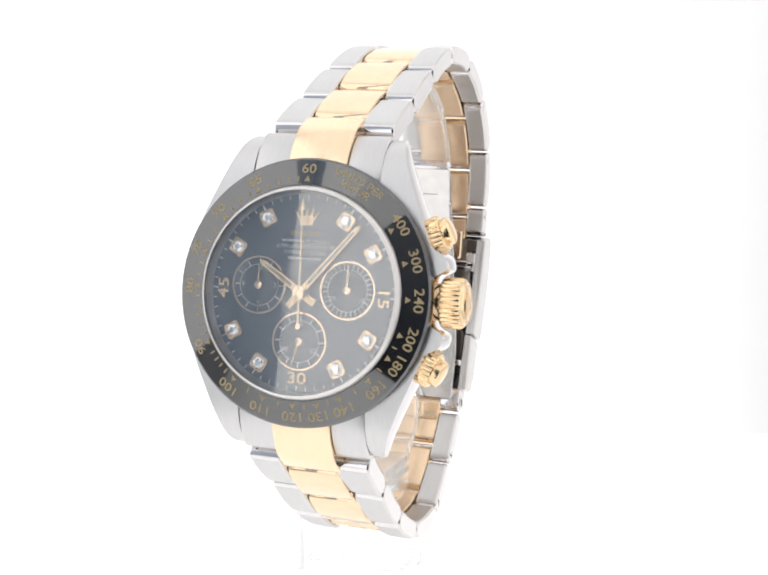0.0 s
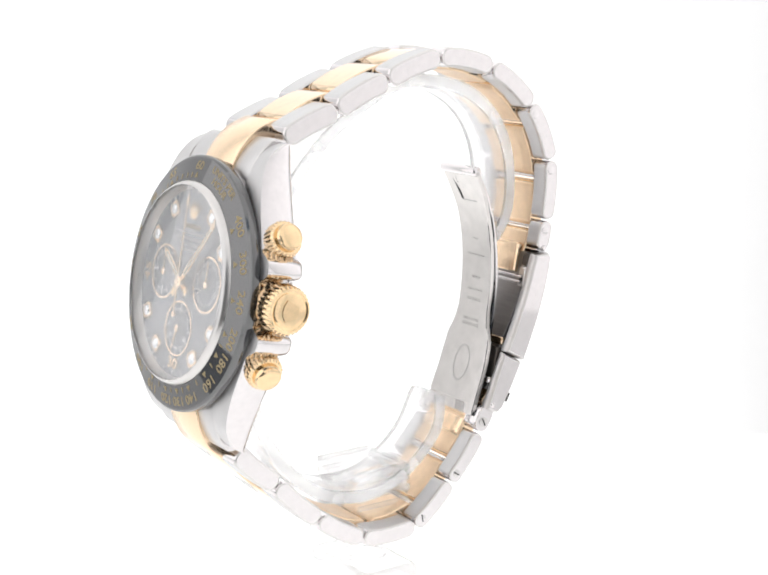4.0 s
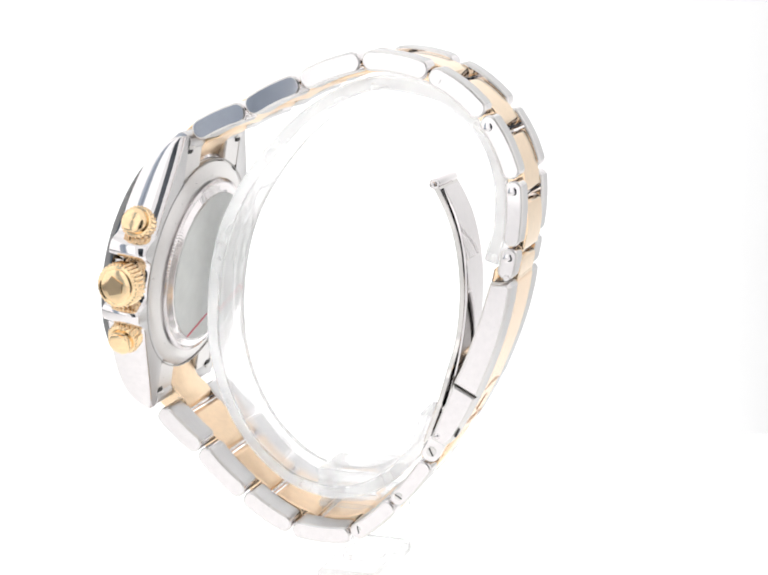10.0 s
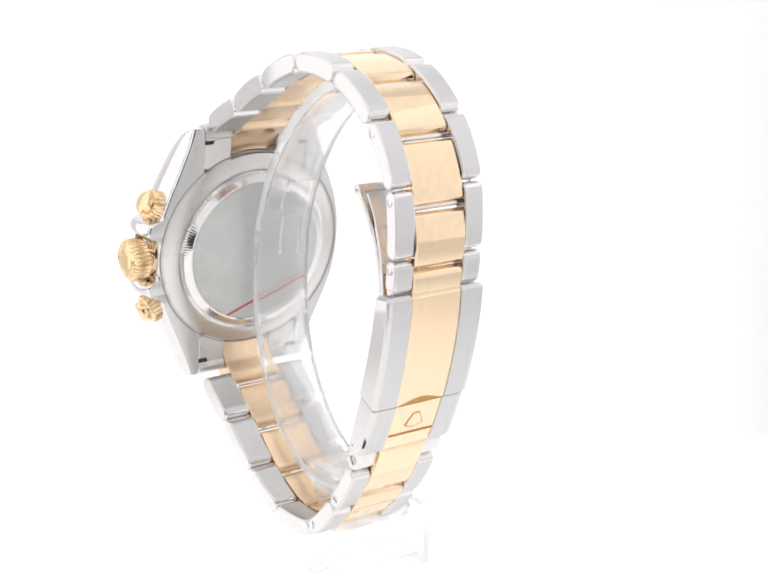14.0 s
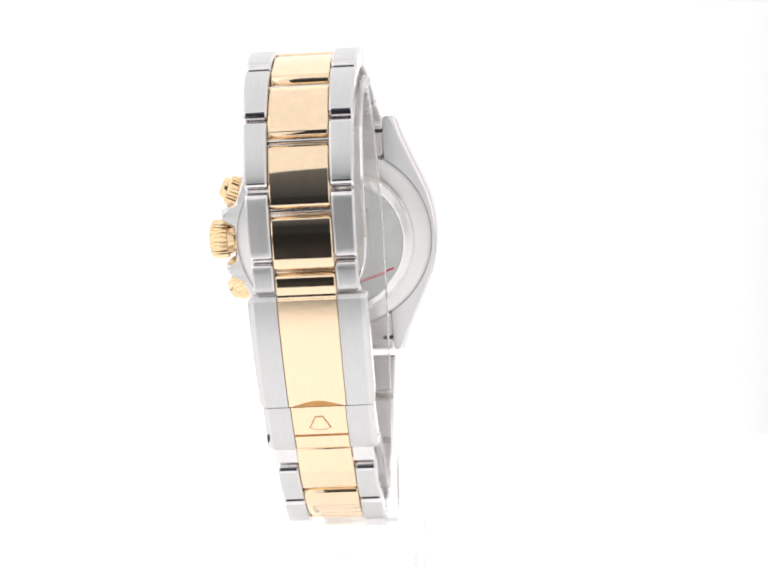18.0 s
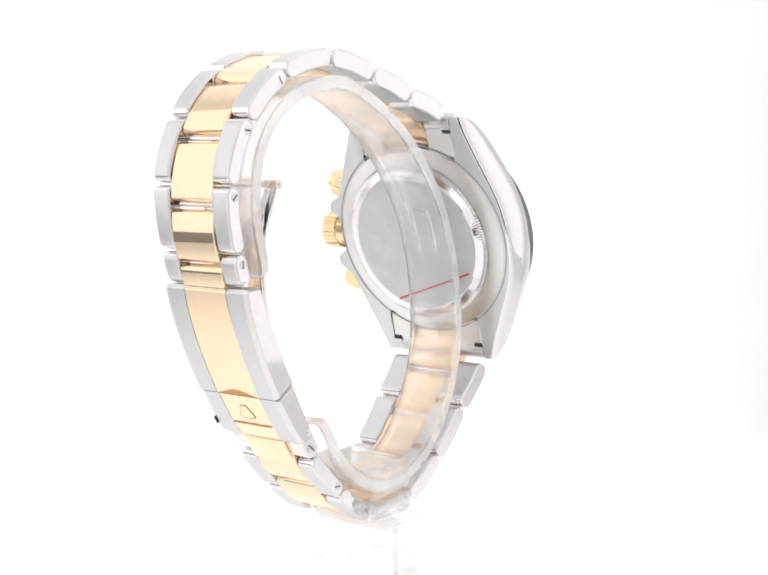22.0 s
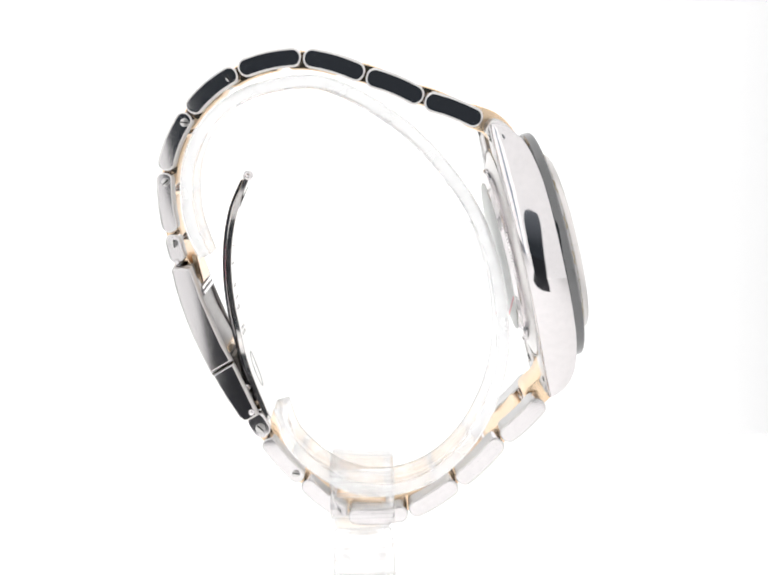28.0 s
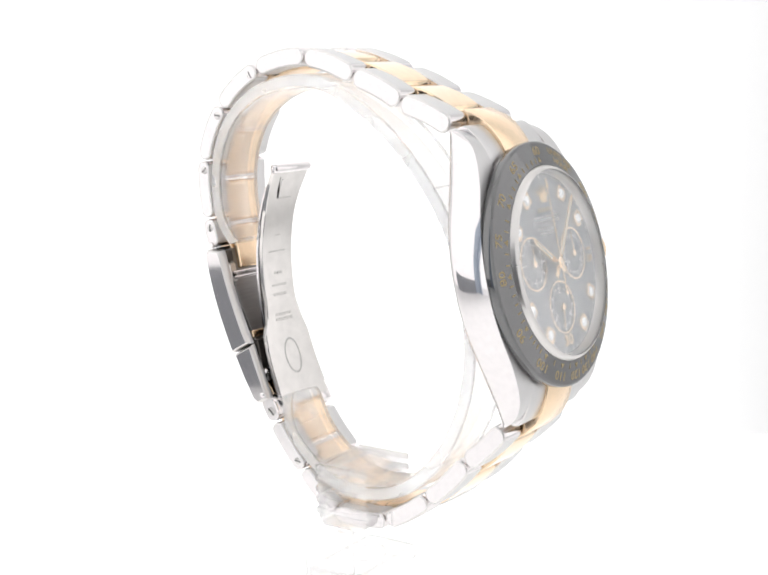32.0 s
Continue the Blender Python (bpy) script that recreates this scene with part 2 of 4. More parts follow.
# ---- the light box ----
def slab(name, corners, thick, mat, label, kind="structure", category=""):
    """A panel: four corners in metres, thickness along its normal."""
    bm = bmesh.new()
    p = [Vector(c) for c in corners]
    n = (p[1] - p[0]).cross(p[3] - p[0]).normalized() * thick
    lo = [bm.verts.new(q) for q in p]
    hi = [bm.verts.new(q + n) for q in p]
    bm.faces.new(lo)
    bm.faces.new(hi[::-1])
    for i in range(4):
        j = (i + 1) % 4
        bm.faces.new((lo[i], hi[i], hi[j], lo[j]))
    bmesh.ops.recalc_face_normals(bm, faces=bm.faces)
    me = bpy.data.meshes.new(name)
    bm.to_mesh(me)
    bm.free()
    me.materials.append(mat)
    return tagged(new(name, me), label, category, "", kind)


BX, BY, BZ, FY, CORNER_Y = 0.20, 0.075, 0.36, -0.21, -0.165
slab("floor", [(-BX, -0.115, 0), (BX, -0.115, 0), (BX, BY, 0), (-BX, BY, 0)], -0.008, floor_white, "white floor board of the light box with an added glow", category="floor")
slab("floor_side_strip", [(-BX, FY, 0), (-0.056, FY, 0), (-0.056, -0.1155, 0), (-BX, -0.1155, 0)], -0.008, floor_white, "white floor board beside the front opening with an added glow", category="floor")
slab("floor_side_strip", [(0.046, FY, 0), (BX, FY, 0), (BX, -0.1155, 0), (0.046, -0.1155, 0)], -0.008, floor_white, "white floor board beside the front opening with an added glow", category="floor")
slab("table_top", [(-0.6, -0.7, -0.0085), (0.6, -0.7, -0.0085), (0.6, 0.2, -0.0085), (-0.6, 0.2, -0.0085)], -0.02, table_dark, "dark table under the light box", category="table")
slab("wall_back", [(-BX, BY, 0), (BX, BY, 0), (BX, BY, BZ), (-BX, BY, BZ)], -0.01, fabric_back, "white backlit fabric back wall", category="wall")
slab("wall_left", [(-BX, CORNER_Y, -0.008), (-BX, BY, -0.008), (-BX, BY, BZ), (-BX, CORNER_Y, BZ)], -0.01, fabric_side, "white backlit fabric side wall", category="wall")
slab("wall_left_dark_strip", [(-BX, FY, -0.008), (-BX, CORNER_Y, -0.008), (-BX, CORNER_Y, BZ), (-BX, FY, BZ)], -0.01, corner_grey, "unlit blue-grey strip in place of the side wall's corner gap", category="wall")
# grey strip stands in for the shade along the wall's foot
slab("wall_left_dim_foot", [(-BX + 0.003, CORNER_Y, 0.0005), (-BX + 0.003, 0.0, 0.0005), (-BX + 0.003, 0.0, 0.03), (-BX + 0.003, CORNER_Y, 0.03)], -0.002, dim_foot_grey, "grey strip painting the dim foot of the side wall", category="wall")
slab("wall_front_dark_strip", [(-BX, FY + 0.004, -0.008), (-0.178, FY + 0.004, -0.008), (-0.178, FY + 0.004, BZ), (-BX, FY + 0.004, BZ)], -0.002, corner_grey, "unlit blue-grey strip in place of the front flap's corner gap", category="wall")
# unseen glowing strip, added to brighten the dial's reflection
slab("wall_front_glow_strip", [(-0.178, FY + 0.004, 0.022), (-0.1, FY + 0.004, 0.022), (-0.1, FY + 0.004, BZ), (-0.178, FY + 0.004, BZ)], -0.002, glow_strip, "white glowing strip added on the front flap", category="wall")
# out-of-view glowing strip, added to keep the late dial reflection bright
slab("wall_back_glow_strip", [(0.152, BY - 0.004, 0), (BX, BY - 0.004, 0), (BX, BY - 0.004, BZ), (0.152, BY - 0.004, BZ)], -0.002, fabric_top, "white glowing strip added at the back wall's side", category="wall")
slab("wall_right", [(BX, FY, -0.008), (BX, BY, -0.008), (BX, BY, BZ), (BX, FY, BZ)], 0.01, fabric_right, "white backlit fabric side wall", category="wall")
slab("ceiling", [(-BX, FY, BZ), (BX, FY, BZ), (BX, BY, BZ), (-BX, BY, BZ)], 0.01, fabric_top, "white backlit fabric ceiling", category="ceiling")


def front_wall():
    """White front flap with the tall opening that the lens looks through."""
    bm = bmesh.new()
    rim = [(42, -8), (43, 30), (43, 90), (43, 150), (32, 182), (-10, 195), (-50, 184), (-67, 150), (-69, 95), (-66, 55), (-58, 28), (-53, -8)]
    inner = [q * MM for q in smooth_path(rim, 6)]
    inner += [inner[-1] + (inner[0] - inner[-1]) * (k / 8) for k in range(1, 8)]
    n, xc, zc = len(inner), -0.012, 0.065
    outer = []
    for q in inner:
        c, d = q.x - xc, q.y - zc
        t = min((BX - xc if c > 0 else BX + xc) / max(abs(c), 1e-6), (BZ - zc if d > 0 else zc + 0.008) / max(abs(d), 1e-6))
        outer.append((xc + c * t, zc + d * t))
    inner = [(q.x, q.y) for q in inner]
    for y in (FY, FY - 0.006):
        o = [bm.verts.new((x, y, z)) for x, z in outer]
        i = [bm.verts.new((x, y, z)) for x, z in inner]
        for k in range(n):
            j = (k + 1) % n
            bm.faces.new((o[k], o[j], i[j], i[k]))
    me = bpy.data.meshes.new("wall_front")
    bm.to_mesh(me)
    bm.free()
    me.materials.append(fabric_front)
    tagged(new("wall_front", me), "white fabric front flap with added dim glow and tall rounded opening", "wall", "", "structure")


front_wall()

# ---- the watch ----
watch = tagged(empty("wristwatch"), "steel and yellow gold chronograph wristwatch with black dial on clear stand", "wristwatch")


def along(v, stops):
    """Smooth interpolation through (position, value) stops."""
    n = len(stops)
    v = min(max(v, stops[0][0]), stops[-1][0])
    def slope(k):
        a, b = stops[max(k - 1, 0)], stops[min(k + 1, n - 1)]
        return 0.0 if k == 0 else (b[1] - a[1]) / (b[0] - a[0])
    for k in range(n - 1):
        (a, p), (b, q) = stops[k], stops[k + 1]
        if v <= b:
            h = b - a
            t = (v - a) / h
            return (2 * t ** 3 - 3 * t * t + 1) * p + (t ** 3 - 2 * t * t + t) * h * slope(k) + (3 * t * t - 2 * t ** 3) * q + (t ** 3 - t * t) * h * slope(k + 1)
    return stops[-1][1]


def build_case():
    bm = bmesh.new()
    # barrel
    lathe(bm, [(15.0, -1.6), (18.7, -1.6), (19.0, -1.9), (19.0, -6.6), (18.6, -7.0), (15.0, -7.0)], 96, (0, 0), hole=True)
    # two flanks with the four lugs
    for s in (-1, 1):
        rings = []
        n = 144
        for i in range(n + 1):
            y = -23.4 + 46.8 * i / n
            a = abs(y)
            xo = along(a, ((0, 19.75), (4, 19.5), (7.7, 18.7), (11, 17.5), (14, 16.2), (18.3, 14.4), (20.3, 13.6), (22.2, 12.9), (23.4, 12.2)))
            if s > 0:
                guard = math.exp(-((a - 5.6) / 1.7) ** 4) * 2.1
                xo = xo + guard - 0.5 * math.exp(-(a / 3.4) ** 6)
            xi = 10.15 if a > 15.0 else 9.0
            zt = along(a, ((0, -1.55), (12, -1.6), (16, -2.0), (19, -2.7), (21, -3.7), (22.3, -4.9), (23.0, -6.0), (23.4, -7.0)))
            zb = -7.75
            xi += 0.3 * max(0.0, a - 22.6)
            h = zt - zb
            # polished flank, widest under the bezel and rounded in towards the back
            bulge = []
            for j in range(10):
                th = radians(-80 + 115 * j / 9)
                bulge.append((xo - 1.4 + 1.5 * math.cos(th) ** 0.8, zb + h * (math.sin(th) + 0.985) / 1.559))
            sec = [(xi, zb)] + bulge + [(xi, zt)]
            rings.append([(s * x, y, z) for x, z in sec])
        start = len(bm.faces)
        loops(bm, rings)
        bm.faces.ensure_lookup_table()
        bm.normal_update()
        for k, f in enumerate(bm.faces[start:]):
            if k < 12 * n and k % 12 in (0, 10):
                f.material_index = 1
    case = part("case", bm, [steel_polished, steel_brushed], watch, "steel watch case with polished flanks and brushed lugs", 40)
    # spring bar holes, seen from behind
    for sx in (-1, 1):
        for sy in (-1, 1):
            b = bmesh.new()
            box(b, (sx * 9.15 - 1.0, sy * 21.2 - 0.95, -7.86), (sx * 9.15 + 1.0, sy * 21.2 + 0.95, -6.6), 0.3)
            slot = part("spring_bar_slot", b, dark_gap, case, "dark slot at the spring bar")
            b = bmesh.new()
            lathe(b, [(0.02, -0.95), (0.3, -0.9), (0.38, -0.7), (0.38, 0.7), (0.3, 0.9), (0.02, 0.95)], 14)
            bmesh.ops.transform(b, matrix=Matrix.Translation((sx * 9.15, sy * 21.45, -7.72)) @ Matrix.Rotation(radians(90), 4, "Y"), verts=b.verts)
            part("spring_bar", b, steel_turned, slot, "small steel bar end in the slot")
    return case


def build_caseback():
    bm = bmesh.new()
    lathe(bm, [(13.0, -6.8), (18.1, -6.8), (18.2, -7.3), (17.9, -7.7), (15.5, -8.55), (13.0, -8.6)], 128, (0, 0), hole=True)
    back = part("caseback", bm, steel_turned, watch, "turned steel caseback with a fluted ring")
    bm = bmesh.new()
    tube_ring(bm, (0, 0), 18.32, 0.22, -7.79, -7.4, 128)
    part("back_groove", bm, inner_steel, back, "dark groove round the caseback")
    bm = bmesh.new()
    lathe(bm, [(13.0, -8.0), (15.25, -8.2), (15.25, -8.95), (14.85, -9.15), (14.4, -9.2), (13.3, -9.7), (13.0, -9.7)], 720, (0, 0), (1, 3, 0.4, 180), hole=True)
    part("fluted_ring", bm, steel_polished, back, "fine fluted steel ring", 12)
    bm = bmesh.new()
    lathe(bm, [(13.0, -8.4), (12.98, -9.6), (12.9, -9.72), (0.02, -9.74)], 96, (0, 0))
    part("back_disc", bm, steel_turned, back, "turned steel back disc")
    bm = bmesh.new()
    lathe(bm, [(12.9, -9.72), (12.9, -9.82), (0.02, -9.82)], 96, (0, 0))
    part("protective_film", bm, sticker_mat, back, "grey reflective protective film")
    bm = bmesh.new()
    a, b = Vector((5.7, -11.6)), Vector((-11.0, -5.5))
    d = (b - a).normalized()
    nrm = Vector((-d.y, d.x)) * 0.19
    flat_shape(bm, [tuple(a + nrm), tuple(b + nrm), tuple(b - nrm), tuple(a - nrm)], -9.85, -9.82)
    part("film_stripe", bm, red_mat, back, "thin dark red stripe")


def build_bezel():
    bm = bmesh.new()
    lathe(bm, [(15.4, -1.6), (19.45, -1.6), (19.7, -1.4), (19.75, -0.5), (19.68, -0.15), (19.4, 0.1), (15.95, 0.92), (15.75, 0.98), (15.5, 0.85), (15.4, 0.3)], 160, (0, 0), hole=True)
    bezel = part("bezel", bm, ceramic_black, watch, "glossy black bezel with gold tachymeter scale", 25)
    r_a, z_a, r_b, z_b = 15.95, 0.92, 19.4, 0.1
    s = math.atan2(z_a - z_b, r_b - r_a)
    def on_cone(angle, r):
        z0 = z_a + (z_b - z_a) * (r - r_a) / (r_b - r_a)
        def place(x, y, z):
            rr = r + y * math.cos(s) + (z + 0.012) * math.sin(s)
            zz = z0 - y * math.sin(s) + (z + 0.012) * math.cos(s)
            a = radians(angle) + 1.18 * x / r
            return (rr * math.sin(a), rr * math.cos(a), zz)
        return place
    for body, angle in (("60", 0), ("400", 54), ("300", 72), ("240", 90), ("200", 108), ("180", 121), ("160", 136), ("140", 154), ("130", 167), ("120", 180),
                        ("110", 197), ("100", 216), ("90", 240), ("80", 270), ("75", 288), ("70", 309), ("65", 332)):
        part("numeral", word_bm(body, 2.0, on_cone(angle, 18.05), 0.03, 0.012), print_gold, bezel)
    part("inscription", word_bm("UNITS PER", 1.5, on_cone(26, 18.35), 0.03, 0.015), print_gold, bezel)
    part("inscription", word_bm("HOUR", 1.5, on_cone(26, 17.0), 0.03, 0.015), print_gold, bezel)
    for angle in (0, 54, 72, 90, 108, 121, 136, 154, 167, 180, 197, 216, 240, 270, 288, 309, 332):
        bm = bmesh.new()
        pl = on_cone(angle, 16.55)
        tri = [(-0.42, -0.35), (0.42, -0.35), (0, 0.5)]
        loops(bm, [[pl(x, y, 0.0) for x, y in tri], [pl(x, y, 0.03) for x, y in tri]])
        part("scale_triangle", bm, print_gold, bezel)
    bm = bmesh.new()
    for angle in [114.5, 128, 145, 160.5, 173.5, 188, 206, 222, 226, 230, 234, 245, 250, 255, 260, 265, 276, 282, 294, 300, 315, 321, 327, 338, 344, 350, 355]:
        pl = on_cone(angle, 16.5)
        q = [(-0.09, -0.4), (0.09, -0.4), (0.09, 0.45), (-0.09, 0.45)]
        loops(bm, [[pl(x, y, 0.0) for x, y in q], [pl(x, y, 0.03) for x, y in q]])
    part("scale_ticks", bm, print_gold, bezel)


DIAL_Z = -0.75


def build_dial():
    bm = bmesh.new()
    lathe(bm, [(15.3, DIAL_Z - 0.8), (15.3, DIAL_Z), (0.02, DIAL_Z)], 96, (0, 0))
    dial = part("dial", bm, dial_black, watch, "black dial with three gold-ringed counters")
    bm = bmesh.new()
    lathe(bm, [(15.4, DIAL_Z - 0.3), (14.45, DIAL_Z + 0.02), (15.1, 0.78), (15.4, 0.8)], 128, (0, 0), hole=True)
    part("inner_ring", bm, steel_turned, watch, "satin steel ring round the dial")
    z = DIAL_Z
    # minute track
    bm = bmesh.new()
    for i in range(60):
        a = radians(6 * i)
        w, r0, r1 = (0.07, 13.8, 14.35) if i % 5 else (0.12, 13.6, 14.35)
        t = Vector((math.cos(a), -math.sin(a))) * w
        d = Vector((math.sin(a), math.cos(a)))
        q = [d * r0 + t, d * r0 - t, d * r1 - t, d * r1 + t]
        flat_shape(bm, [(p.x, p.y) for p in q], z, z + 0.02)
    part("minute_track", bm, print_grey, dial)
    # counters
    for cx, cy, texts, ticks in ((7.0, 0.75, (("10", 120), ("20", 240), ("30", 0)), 30), (-7.0, 0.75, (("6", 180), ("3", 90), ("9", 270), ("12", 0)), 12), (0.0, -7.1, (("60", 0), ("20", 120), ("40", 240)), 12)):
        bm = bmesh.new()
        lathe(bm, [(4.05, z), (4.0, z + 0.012), (0.02, z + 0.012)], 64, (cx, cy))
        sub = part("counter", bm, dial_black, dial, "black recessed counter with a gold rim")
        bm = bmesh.new()
        tube_ring(bm, (cx, cy), 4.15, 0.27, z, z + 0.09)
        part("counter_rim", bm, gold_polished, sub, "thin gold rim")
        bm = bmesh.new()
        tube_ring(bm, (cx, cy), 3.05, 0.1, z, z + 0.025)
        for i in range(ticks):
            a = 2 * math.pi * i / ticks
            t = Vector((math.cos(a), -math.sin(a))) * (0.07 if ticks > 12 else 0.09)
            d = Vector((math.sin(a), math.cos(a)))
            q = [d * 3.05 + t, d * 3.05 - t, d * 3.85 - t, d * 3.85 + t]
            flat_shape(bm, [(cx + p.x, cy + p.y) for p in q], z, z + 0.024)
        part("counter_scale", bm, print_grey, sub)
        for body, ang in texts:
            a = radians(ang)
            ox, oy = cx + 2.55 * math.sin(a), cy + 2.55 * math.cos(a)
            part("counter_numeral", word_bm(body, 1.0, lambda x, y, zz, ox=ox, oy=oy: (ox + x, oy + y, z + 0.025 + zz), 0.02), print_grey, sub)
    # stones in gold settings
    for ang in (30, 60, 120, 150, 210, 240, 300, 330):
        a = radians(ang)
        rot = Matrix.Rotation(-a, 4, "Z")
        o = Vector((12.3 * math.sin(a), 12.3 * math.cos(a), z))
        bm = bmesh.new()
        def square(h, c):
            return [(-h, -h + c), (-h + c, -h), (h - c, -h), (h, -h + c), (h, h - c), (h - c, h), (-h + c, h), (-h, h - c)]
        rings = [[(x, y, zz) for x, y in square(h, 0.35)] for h, zz in ((1.22, 0), (1.22, 0.3), (1.14, 0.42), (1.02, 0.42), (0.95, 0.25))]
        loops(bm, rings)
        bmesh.ops.transform(bm, matrix=Matrix.Translation(o) @ rot, verts=bm.verts)
        setting = part("stone_setting", bm, gold_polished, dial, "square gold setting")
        bm = bmesh.new()
        rr = [(1.0, 0.26, 0), (0.76, 0.54, 0.4), (0.44, 0.62, 0.0)]
        rings = [[(r * math.cos(2 * math.pi * (i + ph) / 8), r * math.sin(2 * math.pi * (i + ph) / 8), zz) for i in range(8)] for r, zz, ph in rr]
        loops(bm, rings)
        bmesh.ops.triangulate(bm, faces=bm.faces)
        bmesh.ops.transform(bm, matrix=Matrix.Translation(o) @ rot, verts=bm.verts)
        part("stone", bm, gem_mat, setting, "faceted white stone", 5)
    # numerals at three, six and nine
    for body, ang, rot in (("15", 90, -90), ("30", 180, 0), ("45", 270, 90)):
        a, q = radians(ang), radians(rot)
        ox, oy = 12.55 * math.sin(a), 12.55 * math.cos(a)
        def place(x, y, zz, ox=ox, oy=oy, q=q):
            x *= 1.32
            return (ox + x * math.cos(q) - y * math.sin(q), oy + x * math.sin(q) + y * math.cos(q), z + 0.1 + zz)
        part("hour_numeral", word_bm(body, 2.4, place, 0.2, 0.012), gold_applied, dial, "applied gold numeral")
    # emblem under twelve: a plain fan
    bm = bmesh.new()
    flat_shape(bm, [(1.3 * x, y) for x, y in ((-0.75, 9.85), (0.75, 9.85), (0.85, 10.5), (1.6, 12.1), (0.75, 10.95), (0.75, 12.55), (0.25, 11.0), (0, 12.75), (-0.25, 11.0), (-0.75, 12.55), (-0.75, 10.95), (-1.6, 12.1), (-0.85, 10.5))], z, z + 0.2)
    part("emblem", bm, gold_applied, dial, "plain gold emblem")
    # small print
    for body, y, wide in (("SUPERLATIVE CHRONOMETER", 6.7, 0.86), ("OFFICIALLY CERTIFIED", 5.85, 0.84)):
        part("print_line", word_bm(body, 0.78, lambda x, yy, zz, y=y, wide=wide: (x * wide, y + yy, z + 0.03 + zz), 0.02), print_grey, dial)
    # the other lines as bars
    for y, w, h, m in ((8.65, 4.9, 0.75, print_gold), (7.55, 7.6, 0.36, print_grey), (5.0, 5.3, 0.36, print_grey)):
        bm = bmesh.new()
        x = -w / 2
        while x < w / 2 - 0.1:
            ln = min(random.uniform(0.5, 1.1) * (h / 0.36) ** 0.3, w / 2 - x)
            flat_shape(bm, [(x, y - h / 2), (x + ln, y - h / 2), (x + ln, y + h / 2), (x, y + h / 2)], z, z + 0.02)
            x += ln + 0.14
        part("print_line", bm, m, dial)


def hand(name, angle, length, tail, width, z, mat, center=(0, 0), label="", tip=None, taper=0.75):
    """A baton hand: body, tail and pointed tip in one mesh."""
    bm = bmesh.new()
    w = width / 2
    tw = w * taper
    pts = [(-w, -tail), (w, -tail), (tw, length - 0.8 * width), (0, length), (-tw, length - 0.8 * width)]
    if tip == "arrow":
        pts = [(-w, -tail), (w, -tail), (w * 0.6, length - 1.6), (0.42, length - 1.6), (0, length), (-0.42, length - 1.6), (-w * 0.6, length - 1.6)]
    flat_shape(bm, pts, z, z + 0.16)
    m = Matrix.Translation((center[0], center[1], 0)) @ Matrix.Rotation(-radians(angle), 4, "Z")
    bmesh.ops.transform(bm, matrix=m, verts=bm.verts)
    ob = part(name, bm, mat, watch, label)
    return ob, m


def build_hands():
    z = DIAL_Z
    h, m = hand("hour_hand", 303.2, 8.2, 2.6, 1.15, z + 0.55, gold_applied, label="gold baton hour hand")
    bm = bmesh.new()
    flat_shape(bm, [(-0.26, 1.8), (0.26, 1.8), (0.22, 7.0), (-0.22, 7.0)], z + 0.70, z + 0.73)
    bmesh.ops.transform(bm, matrix=m, verts=bm.verts)
    part("hand_fill", bm, pale_fill, h)
    h, m = hand("minute_hand", 40.4, 13.4, 2.8, 1.05, z + 0.85, gold_applied, label="gold baton minute hand")
    bm = bmesh.new()
    flat_shape(bm, [(-0.22, 1.8), (0.22, 1.8), (0.17, 12.0), (-0.17, 12.0)], z + 1.0, z + 1.03)
    bmesh.ops.transform(bm, matrix=m, verts=bm.verts)
    part("hand_fill", bm, pale_fill, h)
    h, m = hand("chronograph_hand", 358.6, 13.6, 5.1, 0.34, z + 1.15, gold_applied, label="thin gold chronograph seconds hand", tip="arrow")
    bm = bmesh.new()
    lathe(bm, [(0.42, z + 1.1), (0.42, z + 1.33), (0.02, z + 1.33)], 20, (0, 0))
    bmesh.ops.transform(bm, matrix=m @ Matrix.Translation((0, -4.9, 0)), verts=bm.verts)
    part("counterweight", bm, gold_polished, h)
    bm = bmesh.new()
    lathe(bm, [(1.05, z + 0.5), (1.05, z + 1.3), (0.9, z + 1.4), (0.45, z + 1.42), (0.4, z + 1.5), (0.02, z + 1.5)], 32, (0, 0))
    part("hand_hub", bm, gold_polished, watch, "gold hub of the hands")
    for c, ang, ln in (((7.0, 0.75), 0, 3.7), ((-7.0, 0.75), 0, 3.0), ((0, -7.1), 194, 3.7)):
        h, m = hand("counter_hand", ang, ln, 0.5, 0.32, z + 0.2, gold_applied, c, "small gold counter hand", taper=0.4)
        bm = bmesh.new()
        lathe(bm, [(0.6, z + 0.1), (0.6, z + 0.38), (0.5, z + 0.46), (0.02, z + 0.48)], 24, (c[0], c[1]))
        part("hub", bm, gold_polished, h)


